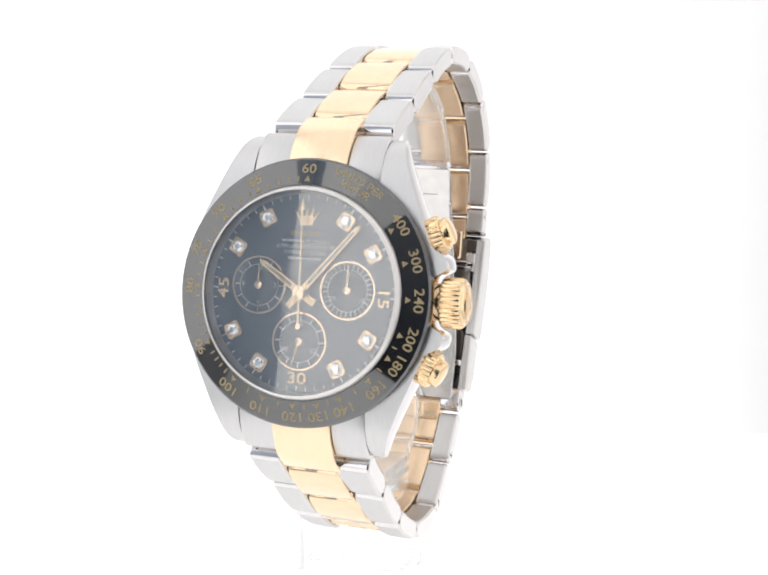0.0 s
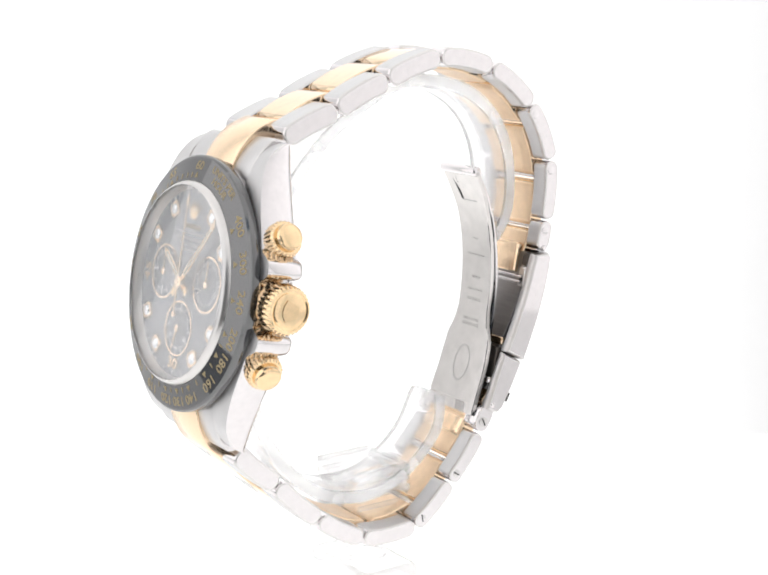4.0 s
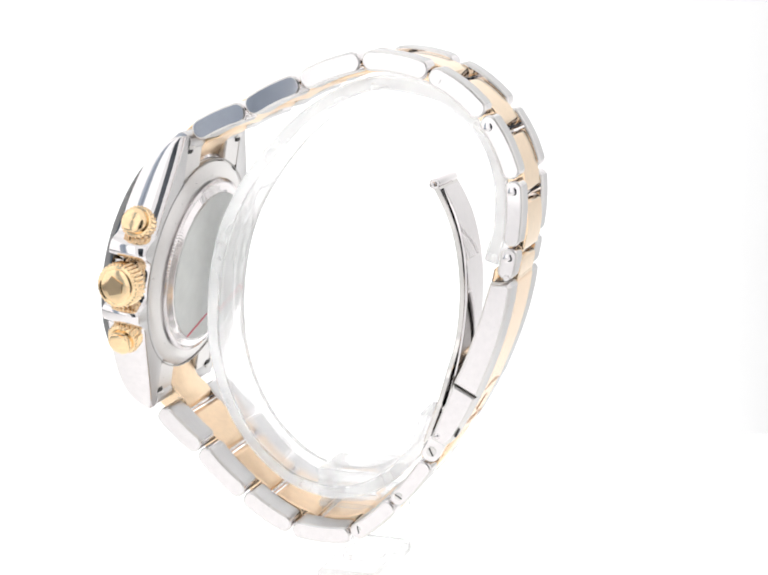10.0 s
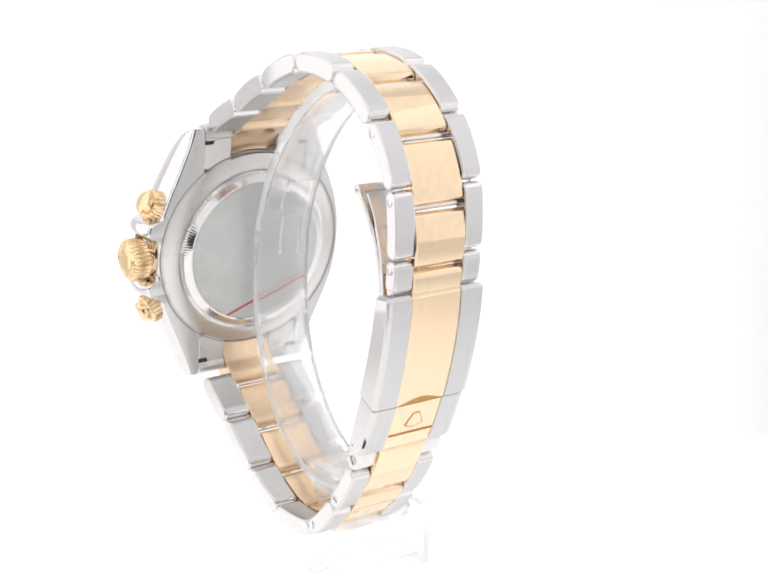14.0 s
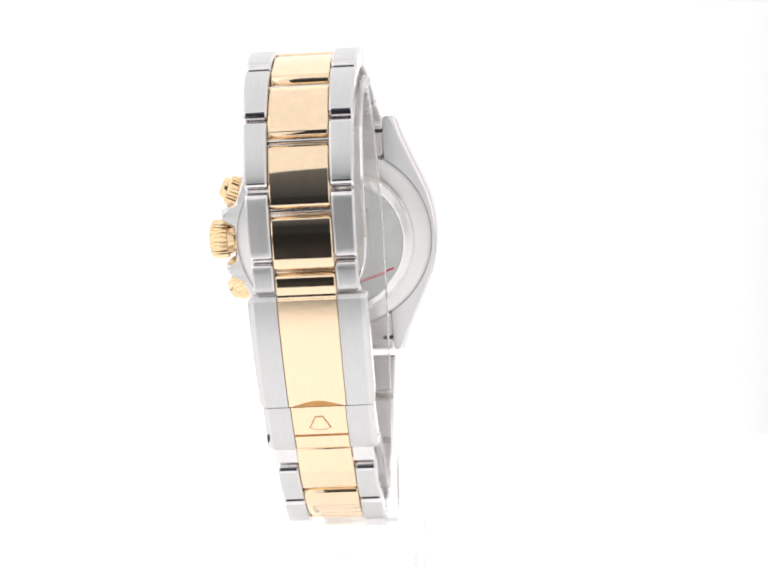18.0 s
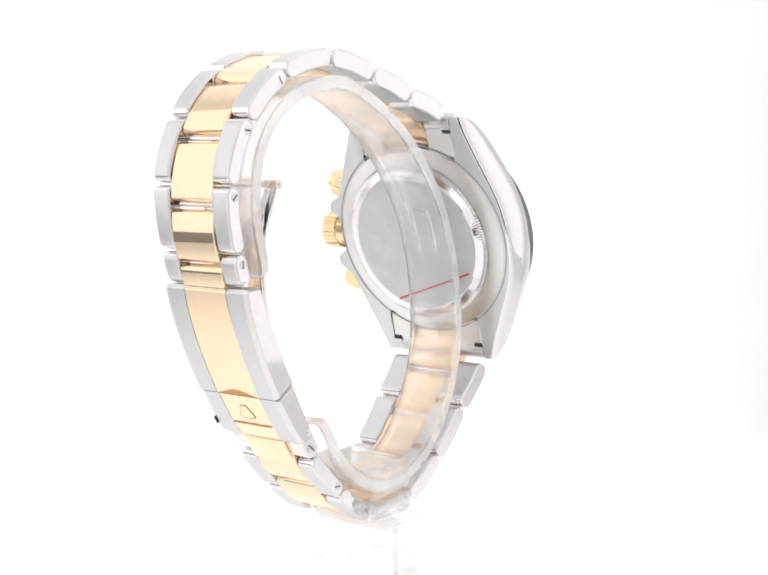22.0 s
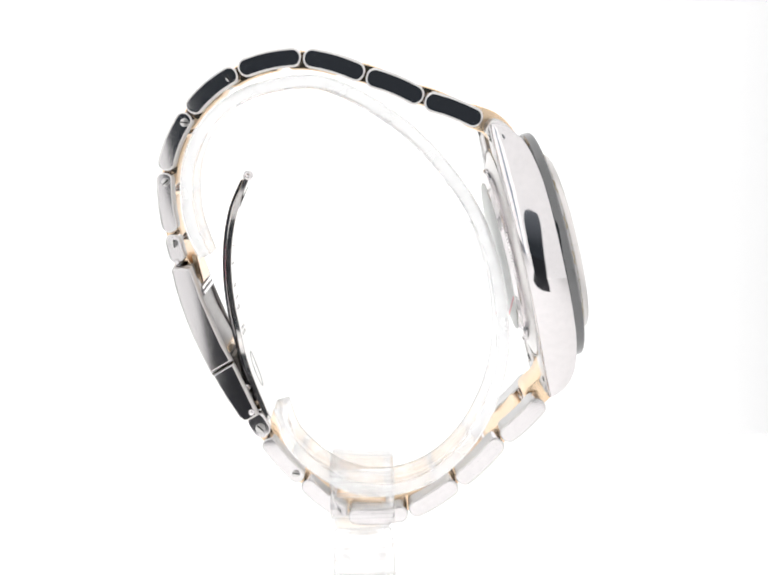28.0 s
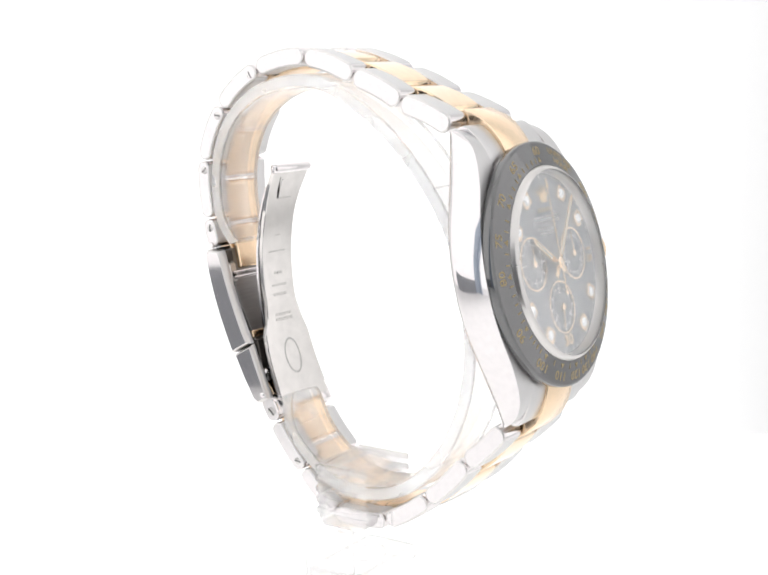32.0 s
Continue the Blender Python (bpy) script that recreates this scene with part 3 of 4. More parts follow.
def build_crystal():
    bm = bmesh.new()
    lathe(bm, [(0.02, 0.85), (15.2, 0.85), (15.36, 1.0), (15.36, 1.6), (14.95, 2.0), (0.02, 2.05)], 128, (0, 0))
    ob = part("crystal", bm, sapphire, watch, "clear flat crystal with a bevelled rim")
    ob.visible_shadow = False
    bm = bmesh.new()
    lathe(bm, [(14.92, 2.05), (15.2, 1.9), (15.5, 1.5), (15.68, 1.0), (15.42, 0.95), (15.38, 1.55), (15.0, 1.96)], 128, (0, 0), hole=True)
    part("crystal_rim", bm, steel_turned, ob, "bright bevelled edge of the crystal")
    bm = bmesh.new()
    lathe(bm, [(14.55, DIAL_Z + 0.05), (14.9, 0.84), (15.2, 0.84), (14.85, DIAL_Z + 0.05)], 128, (0, 0), hole=True)
    part("crystal_seat", bm, steel_turned, ob, "bright ring under the crystal's edge")


def fluted_knob(name, parent, profile, flute, m, n, label, mats):
    bm = bmesh.new()
    lathe(bm, profile, n, (0, 0), flute)
    bmesh.ops.transform(bm, matrix=m, verts=bm.verts)
    return part(name, bm, mats, parent, label, 28)


def build_crown():
    m = Matrix.Translation((0, 0, -4.7)) @ Matrix.Rotation(radians(90), 4, "Y")
    crown = fluted_knob("crown", watch, [(2.4, 18.8), (3.05, 20.2), (3.6, 20.3), (3.68, 20.7), (3.68, 23.0), (3.3, 23.4), (3.0, 23.5), (2.9, 23.62), (2.7, 23.5), (2.5, 23.62), (1.9, 23.72), (1.1, 23.78), (0.02, 23.8)], (2, 4, 0.26, 32), m, 32 * 8, "fluted gold winding crown", gold_knurled)
    bm = bmesh.new()
    flat_shape(bm, [(-0.8, -1.2), (0.8, -1.2), (1.6, 0.8), (0.8, 1.25), (0, 1.4), (-0.8, 1.25), (-1.6, 0.8)], 23.6, 23.92)
    bmesh.ops.transform(bm, matrix=m @ Matrix.Rotation(radians(90), 4, "Z"), verts=bm.verts)
    part("crown_emblem", bm, gold_knurled, crown, "raised plain emblem")
    bm = bmesh.new()
    lathe(bm, [(2.3, 17.5), (2.3, 20.2), (0.02, 20.2)], 32)
    bmesh.ops.transform(bm, matrix=m, verts=bm.verts)
    part("crown_tube", bm, dark_gap, crown, "dark tube behind the crown")
    for s in (-1, 1):
        base = Vector((16.3, s * 8.6, -4.8))
        m = Matrix.Translation((base.x, base.y, base.z)) @ Matrix.Rotation(s * radians(24), 4, "Z") @ Matrix.Rotation(radians(90), 4, "Y")
        p = fluted_knob("pusher", watch, [(1.9, 0.0), (2.1, 0.6), (2.35, 0.75), (2.72, 0.95), (2.75, 1.2), (2.75, 3.3), (2.45, 3.62), (2.2, 3.66), (1.9, 3.6)], (3, 5, 0.18, 26), m, 26 * 8, "fluted gold screw-down pusher", gold_knurled)
        bm = bmesh.new()
        lathe(bm, [(2.0, 3.4), (2.03, 4.3), (1.93, 4.62), (1.65, 4.82), (1.1, 4.92), (0.02, 4.97)], 48)
        bmesh.ops.transform(bm, matrix=m, verts=bm.verts)
        part("push_cap", bm, gold_knurled, p, "smooth domed gold cap", 28)
        bm = bmesh.new()
        lathe(bm, [(2.3, -1.0), (2.2, 0.2), (2.1, 1.2), (0.02, 1.2)], 22 * 6, (0, 0), (1, 2, 0.16, 22))
        bmesh.ops.transform(bm, matrix=m, verts=bm.verts)
        part("pusher_neck", bm, gold_knurled, p, "ribbed gold neck", 28)


# seams of the bracelet in the side view (y, z), from the twelve o'clock lugs to the clasp and from the six o'clock lugs to the clasp
TOP = [(24.0, -8.3), (29.7, -16.9), (35.7, -25.35), (40.95, -34.7), (41.15, -45.55), (36.4, -55.1), (27.9, -61.4), (17.6, -62.85), (12.3, -62.8)]
LOW = [(-24.0, -8.4), (-29.2, -16.7), (-35.0, -25.7), (-38.45, -35.0), (-36.6, -45.45), (-29.0, -51.5), (-20.3, -56.1)]
HALF = 4.5


def arc_between(a, b, bulge, n=6):
    """A gently bowed path from a to b, bowed away from the loop's middle."""
    a, b = Vector(a), Vector(b)
    d = b - a
    nrm = Vector((-d.y, d.x)).normalized()
    if nrm.dot((a + b) / 2 - Vector((0, -34))) < 0:
        nrm = -nrm
    return [a + d * (k / n) + nrm * bulge * (1 - (2 * k / n - 1) ** 2) for k in range(n + 1)]


def build_links(seams, widths, thicks, bows, screws):
    n = len(seams) - 1
    for i in range(n):
        a, b = Vector(seams[i]), Vector(seams[i + 1])
        d = (b - a).normalized()
        w = (widths[i] + widths[i + 1]) / 2
        taper = (widths[i] - widths[i + 1]) / (b - a).length
        link = empty("bracelet_link", watch)
        tagged(link, "bracelet link, brushed steel outside and polished gold in the middle")
        path = arc_between(a + d * 0.12, b - d * 0.12, bows[i])
        for s in (-1, 1):
            bm = bmesh.new()
            x0, x1 = sorted((s * (HALF + 0.06), s * w))
            prism(bm, path, thicks[i], x0, x1, 0.36, 0.9, 0, 1, 10, 0)
            # the flank narrows towards the clasp
            for v in bm.verts:
                if abs(v.co.x) > HALF + 2:
                    v.co.x -= s * taper * ((v.co.yz - (a + b) / 2).dot(d))
            outer = part("outer_link", bm, [steel_polished, steel_brushed, steel_turned], link, "brushed steel outer link", 20)
            if screws[i]:
                bm = bmesh.new()
                c = a + d * 1.75
                m = Matrix.Translation((s * w, c.x, c.y)) @ Matrix.Rotation(s * radians(90), 4, "Y")
                lathe(bm, [(0.72, -0.4), (0.72, 0.05), (0.6, 0.09), (0.02, 0.09)], 20)
                bmesh.ops.transform(bm, matrix=m, verts=bm.verts)
                slotted = s < 0 or seams is LOW
                screw = part("screw", bm, steel_turned if slotted else steel_polished, outer, "small steel screw" if slotted else "flush polished screw end")
                if slotted:
                    bm = bmesh.new()
                    box(bm, (-0.11, -0.66, 0.02), (0.11, 0.66, 0.115))
                    bmesh.ops.transform(bm, matrix=m @ Matrix.Rotation(radians(50 * i), 4, "Z"), verts=bm.verts)
                    part("screw_slot", bm, dark_gap, screw)
        # middle link, set a third further on
        a3 = a + d * (0.35 * (b - a).length)
        e3 = b + (Vector(seams[i + 2]) - b) * 0.275 if i + 1 < n else b + d * 2.8 + Vector((0, 0.9))
        path = arc_between(a3 + d * 0.1, e3, 0.6, 10)
        bm = bmesh.new()
        prism(bm, path, thicks[i] - 0.15, -HALF, HALF, 0.25, 0.75, 0, 0, 10)
        bmesh.ops.recalc_face_normals(bm, faces=bm.faces)
        for f in bm.faces:
            c = f.calc_center_median()
            if Vector((f.normal.y, f.normal.z)).dot(Vector((-c.y, -34 - c.z)).normalized()) > 0.3:
                f.material_index = 1
        part("middle_link", bm, [gold_polished, gold_matte], link, "polished yellow gold middle link", 20)
        # connecting pin seen between the pieces
        bm = bmesh.new()
        c = a + d * (0.32 * (b - a).length - 0.3)
        lathe(bm, [(0.45, -w + 0.5), (0.45, w - 0.5)], 12)
        bmesh.ops.transform(bm, matrix=Matrix.Translation((0, c.x, c.y)) @ Matrix.Rotation(radians(90), 4, "Y"), verts=bm.verts)
        part("link_pin", bm, steel_polished, link, "steel connecting pin")


def build_end_links():
    for s, seams in ((1, TOP), (-1, LOW)):
        ob = empty("end_link", watch)
        tagged(ob, "end link between the lugs, steel with a gold middle")
        a, b = Vector(seams[0]), Vector(seams[1])
        e3 = a + (b - a) * 0.30
        path = smooth_path([(s * 16.6, -3.9), (s * 20.3, -5.0), (s * 22.9, -6.6), (a.x + s * 0.25, a.y - 0.1), e3], 5)
        bm = bmesh.new()
        prism(bm, path, 4.0, -HALF - 0.15, HALF + 0.15, 0.2, 0.8)
        bmesh.ops.recalc_face_normals(bm, faces=bm.faces)
        for f in bm.faces:
            if f.normal.z < -0.3:
                f.material_index = 1
        part("middle_piece", bm, [gold_satin, gold_matte], ob, "polished yellow gold middle piece", 35)
        for q in (-1, 1):
            bm = bmesh.new()
            path = smooth_path([(s * 15.5, -3.9), (s * 18.5, -4.3), (s * 21.2, -5.6), (s * 23.4, -7.6)], 5)
            x0, x1 = sorted((q * (HALF + 0.2), q * 10.1))
            prism(bm, path, 3.2, x0, x1, 0.2, 0.9, 0, 1)
            part("side_piece", bm, [steel_polished, steel_brushed, steel_turned], ob, "brushed steel side piece", 35)
            bm = bmesh.new()
            y0, y1 = sorted((s * 15.8, s * 22.7))
            box(bm, (x0, y0, -7.65), (x1, y1, -5.2), 0.25)
            part("underside_plate", bm, steel_turned, ob, "flat steel underside with a slot")


def build_clasp():
    clasp = empty("clasp", watch)
    tagged(clasp, "folding clasp, steel with a gold centre strip, lever open inside")
    cover = [(11.5, -60.95), (12.15, -63.85), (11.6, -64.4), (9.0, -64.5), (6.0, -64.4), (3.0, -64.15), (0.0, -63.75), (-3.5, -63.1), (-7.05, -62.35), (-5.75, -58.1), (-3.0, -58.85), (0.0, -59.45), (3.0, -59.95), (6.0, -60.4), (9.0, -60.65)]
    lower = [(-5.95, -58.05), (-7.25, -62.2), (-9.6, -61.55), (-12.0, -60.8), (-15.6, -59.5), (-16.45, -58.7), (-16.5, -58.0), (-15.9, -56.0), (-11.0, -57.0)]

    def inset(outline, dist):
        """The outline moved inwards by dist, corner by corner."""
        n = len(outline)
        pts = [Vector(q) for q in outline]
        area = sum(pts[k].x * pts[(k + 1) % n].y - pts[k].y * pts[(k + 1) % n].x for k in range(n))
        turn = 1 if area > 0 else -1
        res = []
        for k in range(n):
            e, g = (pts[k] - pts[k - 1]).normalized(), (pts[(k + 1) % n] - pts[k]).normalized()
            u, v = Vector((-e.y, e.x)) * turn, Vector((-g.y, g.x)) * turn
            m = (u + v).normalized()
            res.append(pts[k] + m * dist / max(0.5, m.dot(u)))
        return res

    for name, outline, hw0, hw1 in (("clasp_cover", cover, HALF + 0.05, 8.95), ("clasp_catch", lower, HALF - 0.15, 8.6)):
        ob = empty(name, clasp)
        for s in (-1, 1):
            bm = bmesh.new()
            rings = [[(s * x, q.x, q.y) for q in inset(outline, d)] for x, d in ((7.2, 0.0), (hw1 - 0.95, 0.0), (hw1 - 0.4, 0.12), (hw1 - 0.1, 0.28), (hw1, 0.45))]
            # the flank of the catch widens a little towards the hinge
            if name == "clasp_catch":
                rings = rings[:1] + [[(x - s * 0.03 * (y + 7.0), y, z) for x, y, z in r] for r in rings[1:]]
            loops(bm, rings)
            bm.normal_update()
            for f in bm.faces:
                f.material_index = 0 if abs(f.normal.x) > 0.95 else (2 if abs(f.normal.x) > 0.15 else 1)
            cheek = part("steel_cheek", bm, [steel_polished, steel_brushed, steel_turned], ob, "bevelled brushed steel cheek", 11)
            bm = bmesh.new()
            outer = outline[1:9] if name == "clasp_cover" else outline[1:7]
            shell = [Vector(q) for q in outer] + [Vector(q) + Vector((0.0, 1.2)) for q in reversed(outer)]
            loops(bm, [[(s * x, q.x, q.y) for q in shell] for x in (hw0, 7.2)])
            part("cheek_plate", bm, steel_brushed, cheek)
        bm = bmesh.new()
        outer = outline[1:9] if name == "clasp_cover" else outline[1:7]
        shell = [Vector(q) for q in outer] + [Vector(q) + Vector((0.0, 1.25)) for q in reversed(outer)]
        loops(bm, [[(x, q.x, q.y) for q in inset(shell, d)] for x, d in ((-hw0 + 0.06, 0.1), (-hw0 + 0.16, 0.0), (hw0 - 0.16, 0.0), (hw0 - 0.06, 0.1))])
        part("gold_strip", bm, gold_satin, ob, "yellow gold centre strip", 30)
        if name == "clasp_cover":
            # rolled gold edge and cross pins where the last link enters
            for y, z, r in ((12.15, -63.45, 0.85), (13.55, -63.45, 0.5)):
                bm = bmesh.new()
                lathe(bm, [(r - 0.12, -HALF + 0.05), (r, -HALF + 0.17), (r, HALF - 0.17), (r - 0.12, HALF - 0.05)], 24)
                bmesh.ops.transform(bm, matrix=Matrix.Translation((0, y, z)) @ Matrix.Rotation(radians(90), 4, "Y"), verts=bm.verts)
                part("rolled_edge", bm, gold_polished, ob, "polished rolled gold edge")
            for sx in (-1, 1):
                bm = bmesh.new()
                lathe(bm, [(0.5, HALF + 0.1), (0.5, 7.9), (0.4, 8.1), (0.02, 8.1)], 18)
                bmesh.ops.transform(bm, matrix=Matrix.Translation((0, 12.75, -63.2)) @ Matrix.Rotation(sx * radians(90), 4, "Y"), verts=bm.verts)
                part("cross_pin", bm, steel_polished, ob, "polished steel cross pin")
            # bowed thumb lip at the edge
            bm = bmesh.new()
            pts = [(-4.2 + 8.4 * k / 12, 1.0 * math.sin(math.pi * k / 12) ** 1.3) for k in range(13)]
            ring0 = [(x, -7.02 + y, -62.39 - 0.2 * y) for x, y in pts]
            ring1 = [(x, -7.02 + y, -61.9) for x, y in pts]
            loops(bm, [ring0, ring1])
            part("thumb_notch", bm, gold_groove, ob, "curved shaded thumb notch in the gold strip")
        else:
            def on_face(x, y, lift):
                return (x, y, -62.2 - (y + 7.25) * 0.284 - lift)
            fan = [(-0.65, -9.1), (0.65, -9.1), (1.15, -10.2), (1.75, -11.5), (1.2, -11.75), (0.6, -11.95), (0, -12.0), (-0.6, -11.95), (-1.2, -11.75), (-1.75, -11.5), (-1.15, -10.2)]
            for grow, lift, m, nm in ((1.0, 0.05, gold_groove, "emblem_outline"), (0.86, 0.11, gold_satin, "clasp_emblem")):
                bm = bmesh.new()
                pts = [(x * grow, -10.6 + (y + 10.6) * grow) for x, y in fan]
                loops(bm, [[on_face(x, y, -0.1) for x, y in pts], [on_face(x, y, lift) for x, y in pts]])
                part(nm, bm, m, ob, "raised plain emblem" if nm == "clasp_emblem" else "")
            bm = bmesh.new()
            pts = [(-4.2, -13.15), (4.2, -13.15), (4.2, -13.28), (-4.2, -13.28)]
            loops(bm, [[on_face(x, y, -0.1) for x, y in pts], [on_face(x, y, 0.03) for x, y in pts]])
            part("strip_seam", bm, gold_groove, ob, "fine seam across the gold strip")
            bm = bmesh.new()
            pts = [(8.4, -12.9), (8.62, -12.9), (8.62, -14.4), (8.4, -14.1)]
            loops(bm, [[on_face(x, y, -0.35) for x, y in pts], [on_face(x, y, 0.03) for x, y in pts]])
            part("push_slot", bm, dark_gap, ob, "narrow dark slot at the catch's edge")
            for s in (-1, 1):
                bm = bmesh.new()
                lathe(bm, [(0.6, -0.5), (0.58, 0.05), (0.45, 0.25), (0.25, 0.36), (0.02, 0.4)], 18)
                bmesh.ops.transform(bm, matrix=Matrix.Translation((s * 8.72, -15.1, -57.1)) @ Matrix.Rotation(s * radians(90), 4, "Y"), verts=bm.verts)
                part("rivet", bm, steel_polished, ob)
    # hinge where the lower bracelet end meets the clasp
    for x0, x1 in ((-7.9, -4.4), (4.4, 7.9)):
        bm = bmesh.new()
        prism(bm, [(-15.6, -57.2), (-17.0, -56.8), (-18.6, -56.3), (-19.9, -55.6)], 3.0, x0, x1, 0.2, 0.95)
        part("clasp_hinge", bm, steel_polished, clasp, "steel hinge knuckle")
    bm = bmesh.new()
    prism(bm, [(-15.4, -58.0), (-18.0, -57.0), (-20.6, -55.8), (-22.6, -54.9)], 3.0, -4.35, 4.35, 0.2, 0.9)
    part("hinge_middle", bm, gold_satin, clasp, "gold middle piece at the hinge")
    for s in (-1, 1):
        bm = bmesh.new()
        lathe(bm, [(0.85, 7.6), (0.85, 8.0), (0.02, 8.05)], 18)
        bmesh.ops.transform(bm, matrix=Matrix.Translation((0, -18.3, -56.4)) @ Matrix.Rotation(s * radians(90), 4, "Y"), verts=bm.verts)
        sc = part("screw", bm, steel_turned, clasp)
        bm = bmesh.new()
        box(bm, (-0.12, -0.75, 8.0), (0.12, 0.75, 8.09))
        bmesh.ops.transform(bm, matrix=Matrix.Translation((0, -18.3, -56.4)) @ Matrix.Rotation(s * radians(90), 4, "Y") @ Matrix.Rotation(radians(35), 4, "Z"), verts=bm.verts)
        part("screw_slot", bm, dark_gap, sc)
    build_blade(clasp)


def plate(bm, path, widths, thick):
    """A bent strip: (y, z) path, half width at each point."""
    pts = [Vector(p) for p in path]
    n = len(pts)
    rings = []
    for i in range(n):
        d = (pts[min(i + 1, n - 1)] - pts[max(i - 1, 0)]).normalized()
        nr = Vector((-d.y, d.x)) * thick / 2
        w = widths[i]
        a, b = pts[i] + nr, pts[i] - nr
        e = min(0.1, thick * 0.2)
        c, g = pts[i] + nr * (1 - 2 * e / thick), pts[i] - nr * (1 - 2 * e / thick)
        rings.append([(-w + e, a.x, a.y), (w - e, a.x, a.y), (w, c.x, c.y), (w, g.x, g.y), (w - e, b.x, b.y), (-w + e, b.x, b.y), (-w, g.x, g.y), (-w, c.x, c.y)])
    loops(bm, rings)


def widths_along(n, stops):
    """Half widths interpolated over n points from (fraction, width) stops."""
    out = []
    for i in range(n):
        t = i / (n - 1)
        for (t0, w0), (t1, w1) in zip(stops, stops[1:]):
            if t <= t1:
                out.append(w0 + (w1 - w0) * (t - t0) / max(1e-6, t1 - t0))
                break
    return out


def build_blade(clasp):
    # the lever that stands open inside the loop
    path = smooth_path([(23.6, -48.7), (19.7, -51.4), (15.0, -53.7), (9.5, -55.4), (3.5, -56.3), (-3.0, -56.5), (-9.5, -56.1), (-15.6, -55.2), (-17.6, -54.9)], 6)
    bm = bmesh.new()
    plate(bm, path, widths_along(len(path), [(0, 4.9), (0.06, 4.8), (0.2, 4.2), (0.56, 4.2), (0.61, 4.6), (0.66, 6.0), (0.74, 6.4), (0.93, 6.6), (1, 6.5)]), 0.85)
    blade = part("clasp_lever", bm, steel_lever, clasp, "polished steel lever, open", 20)
    bm = bmesh.new()
    lathe(bm, [(0.02, -5.35), (0.3, -5.28), (0.42, -5.1), (0.6, -5.05), (0.8, -4.85), (0.85, -4.6), (0.85, 4.6), (0.8, 4.85), (0.6, 5.05), (0.42, 5.1), (0.3, 5.28), (0.02, 5.35)], 20)
    bmesh.ops.transform(bm, matrix=Matrix.Translation((0, 23.9, -48.4)) @ Matrix.Rotation(radians(90), 4, "Y"), verts=bm.verts)
    part("lever_roll", bm, steel_polished, blade, "rolled lever end with a pin")
    def lever_z(y):
        k = min(range(len(path) - 1), key=lambda i: abs((path[i].x + path[i + 1].x) / 2 - y))
        a, b = path[k], path[k + 1]
        return a.y + (b.y - a.y) * (y - a.x) / (b.x - a.x)

    # small window near the lever's tip: no hole, its shaded slot edge is a dark patch, plus the lower rim
    lift = 0.46
    def on_lever(y):
        return along(-y, ((-23.6, -48.7), (-19.7, -51.4), (-15.0, -53.7))) + lift
    bm = bmesh.new()
    tri = [(-2.2, 22.2), (-1.75, 20.4), (-1.35, 18.95), (-1.9, 18.95)]
    loops(bm, [[(x, y, on_lever(y) - 0.03) for x, y in tri], [(x, y, on_lever(y) + 0.03) for x, y in tri]])
    part("lever_window", bm, dark_gap, blade, "shaded edge of the window")
    bm = bmesh.new()
    box(bm, (-1.7, 18.8, on_lever(18.9) - 0.02), (2.2, 18.95, on_lever(18.9) + 0.05))
    part("window_rim", bm, engraved, blade)
    bm = bmesh.new()
    # oval stamp on the wide end
    prof = []
    for r, h in ((1.0, 0.36), (1.0, 0.47), (0.89, 0.47), (0.89, 0.36)):
        ys = [-9.5 + 3.3 * r * math.cos(2 * math.pi * k / 40) for k in range(40)]
        prof.append([(2.1 * r * math.sin(2 * math.pi * k / 40), ys[k], lever_z(ys[k]) + h) for k in range(40)])
    vs = [[bm.verts.new(p) for p in ring] for ring in prof]
    for k in range(4):
        a, b = vs[k], vs[(k + 1) % 4]
        for i in range(40):
            j = (i + 1) % 40
            bm.faces.new((a[i], a[j], b[j], b[i]))
    part("oval_stamp", bm, engraved, blade, "oval outline stamped in the steel")
    # stamped lines that cannot be read
    for y, w, h in ((12.6, 0.7, 0.4), (9.8, 2.4, 0.5), (5.9, 1.1, 0.7), (3.6, 2.0, 0.4), (1.9, 1.9, 0.55), (-1.7, 2.2, 0.5), (-2.6, 2.4, 0.6)):
        x = -w
        while x < w - 0.2:
            ln = random.uniform(0.35, 0.8)
            bm = bmesh.new()
            box(bm, (x, y - h / 2, lever_z(y) + 0.3), (min(x + ln, w), y + h / 2, lever_z(y) + 0.455))
            part("stamped_mark", bm, stamped, blade)
            x += ln + 0.2
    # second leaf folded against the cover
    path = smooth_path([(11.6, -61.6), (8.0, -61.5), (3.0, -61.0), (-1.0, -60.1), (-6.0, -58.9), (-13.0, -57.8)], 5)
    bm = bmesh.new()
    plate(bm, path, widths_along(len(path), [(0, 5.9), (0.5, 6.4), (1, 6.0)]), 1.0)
    leaf = part("inner_leaf", bm, inner_steel, clasp, "inner leaf of the clasp, steel darkened as shade")
    # fittings inside the cover
    bm = bmesh.new()
    box(bm, (-4.4, 7.8, -61.3), (4.4, 13.0, -60.2), 0.25)
    part("inner_gold_plate", bm, gold_satin, leaf, "gold plate inside the clasp")
    for y, z in ((7.2, -60.5), (6.3, -60.4)):
        bm = bmesh.new()
        lathe(bm, [(0.32, -6.6), (0.32, 6.6)], 14)
        bmesh.ops.transform(bm, matrix=Matrix.Translation((0, y, z)) @ Matrix.Rotation(radians(90), 4, "Y"), verts=bm.verts)
        part("spring_bar", bm, steel_polished, leaf, "thin steel spring bar")
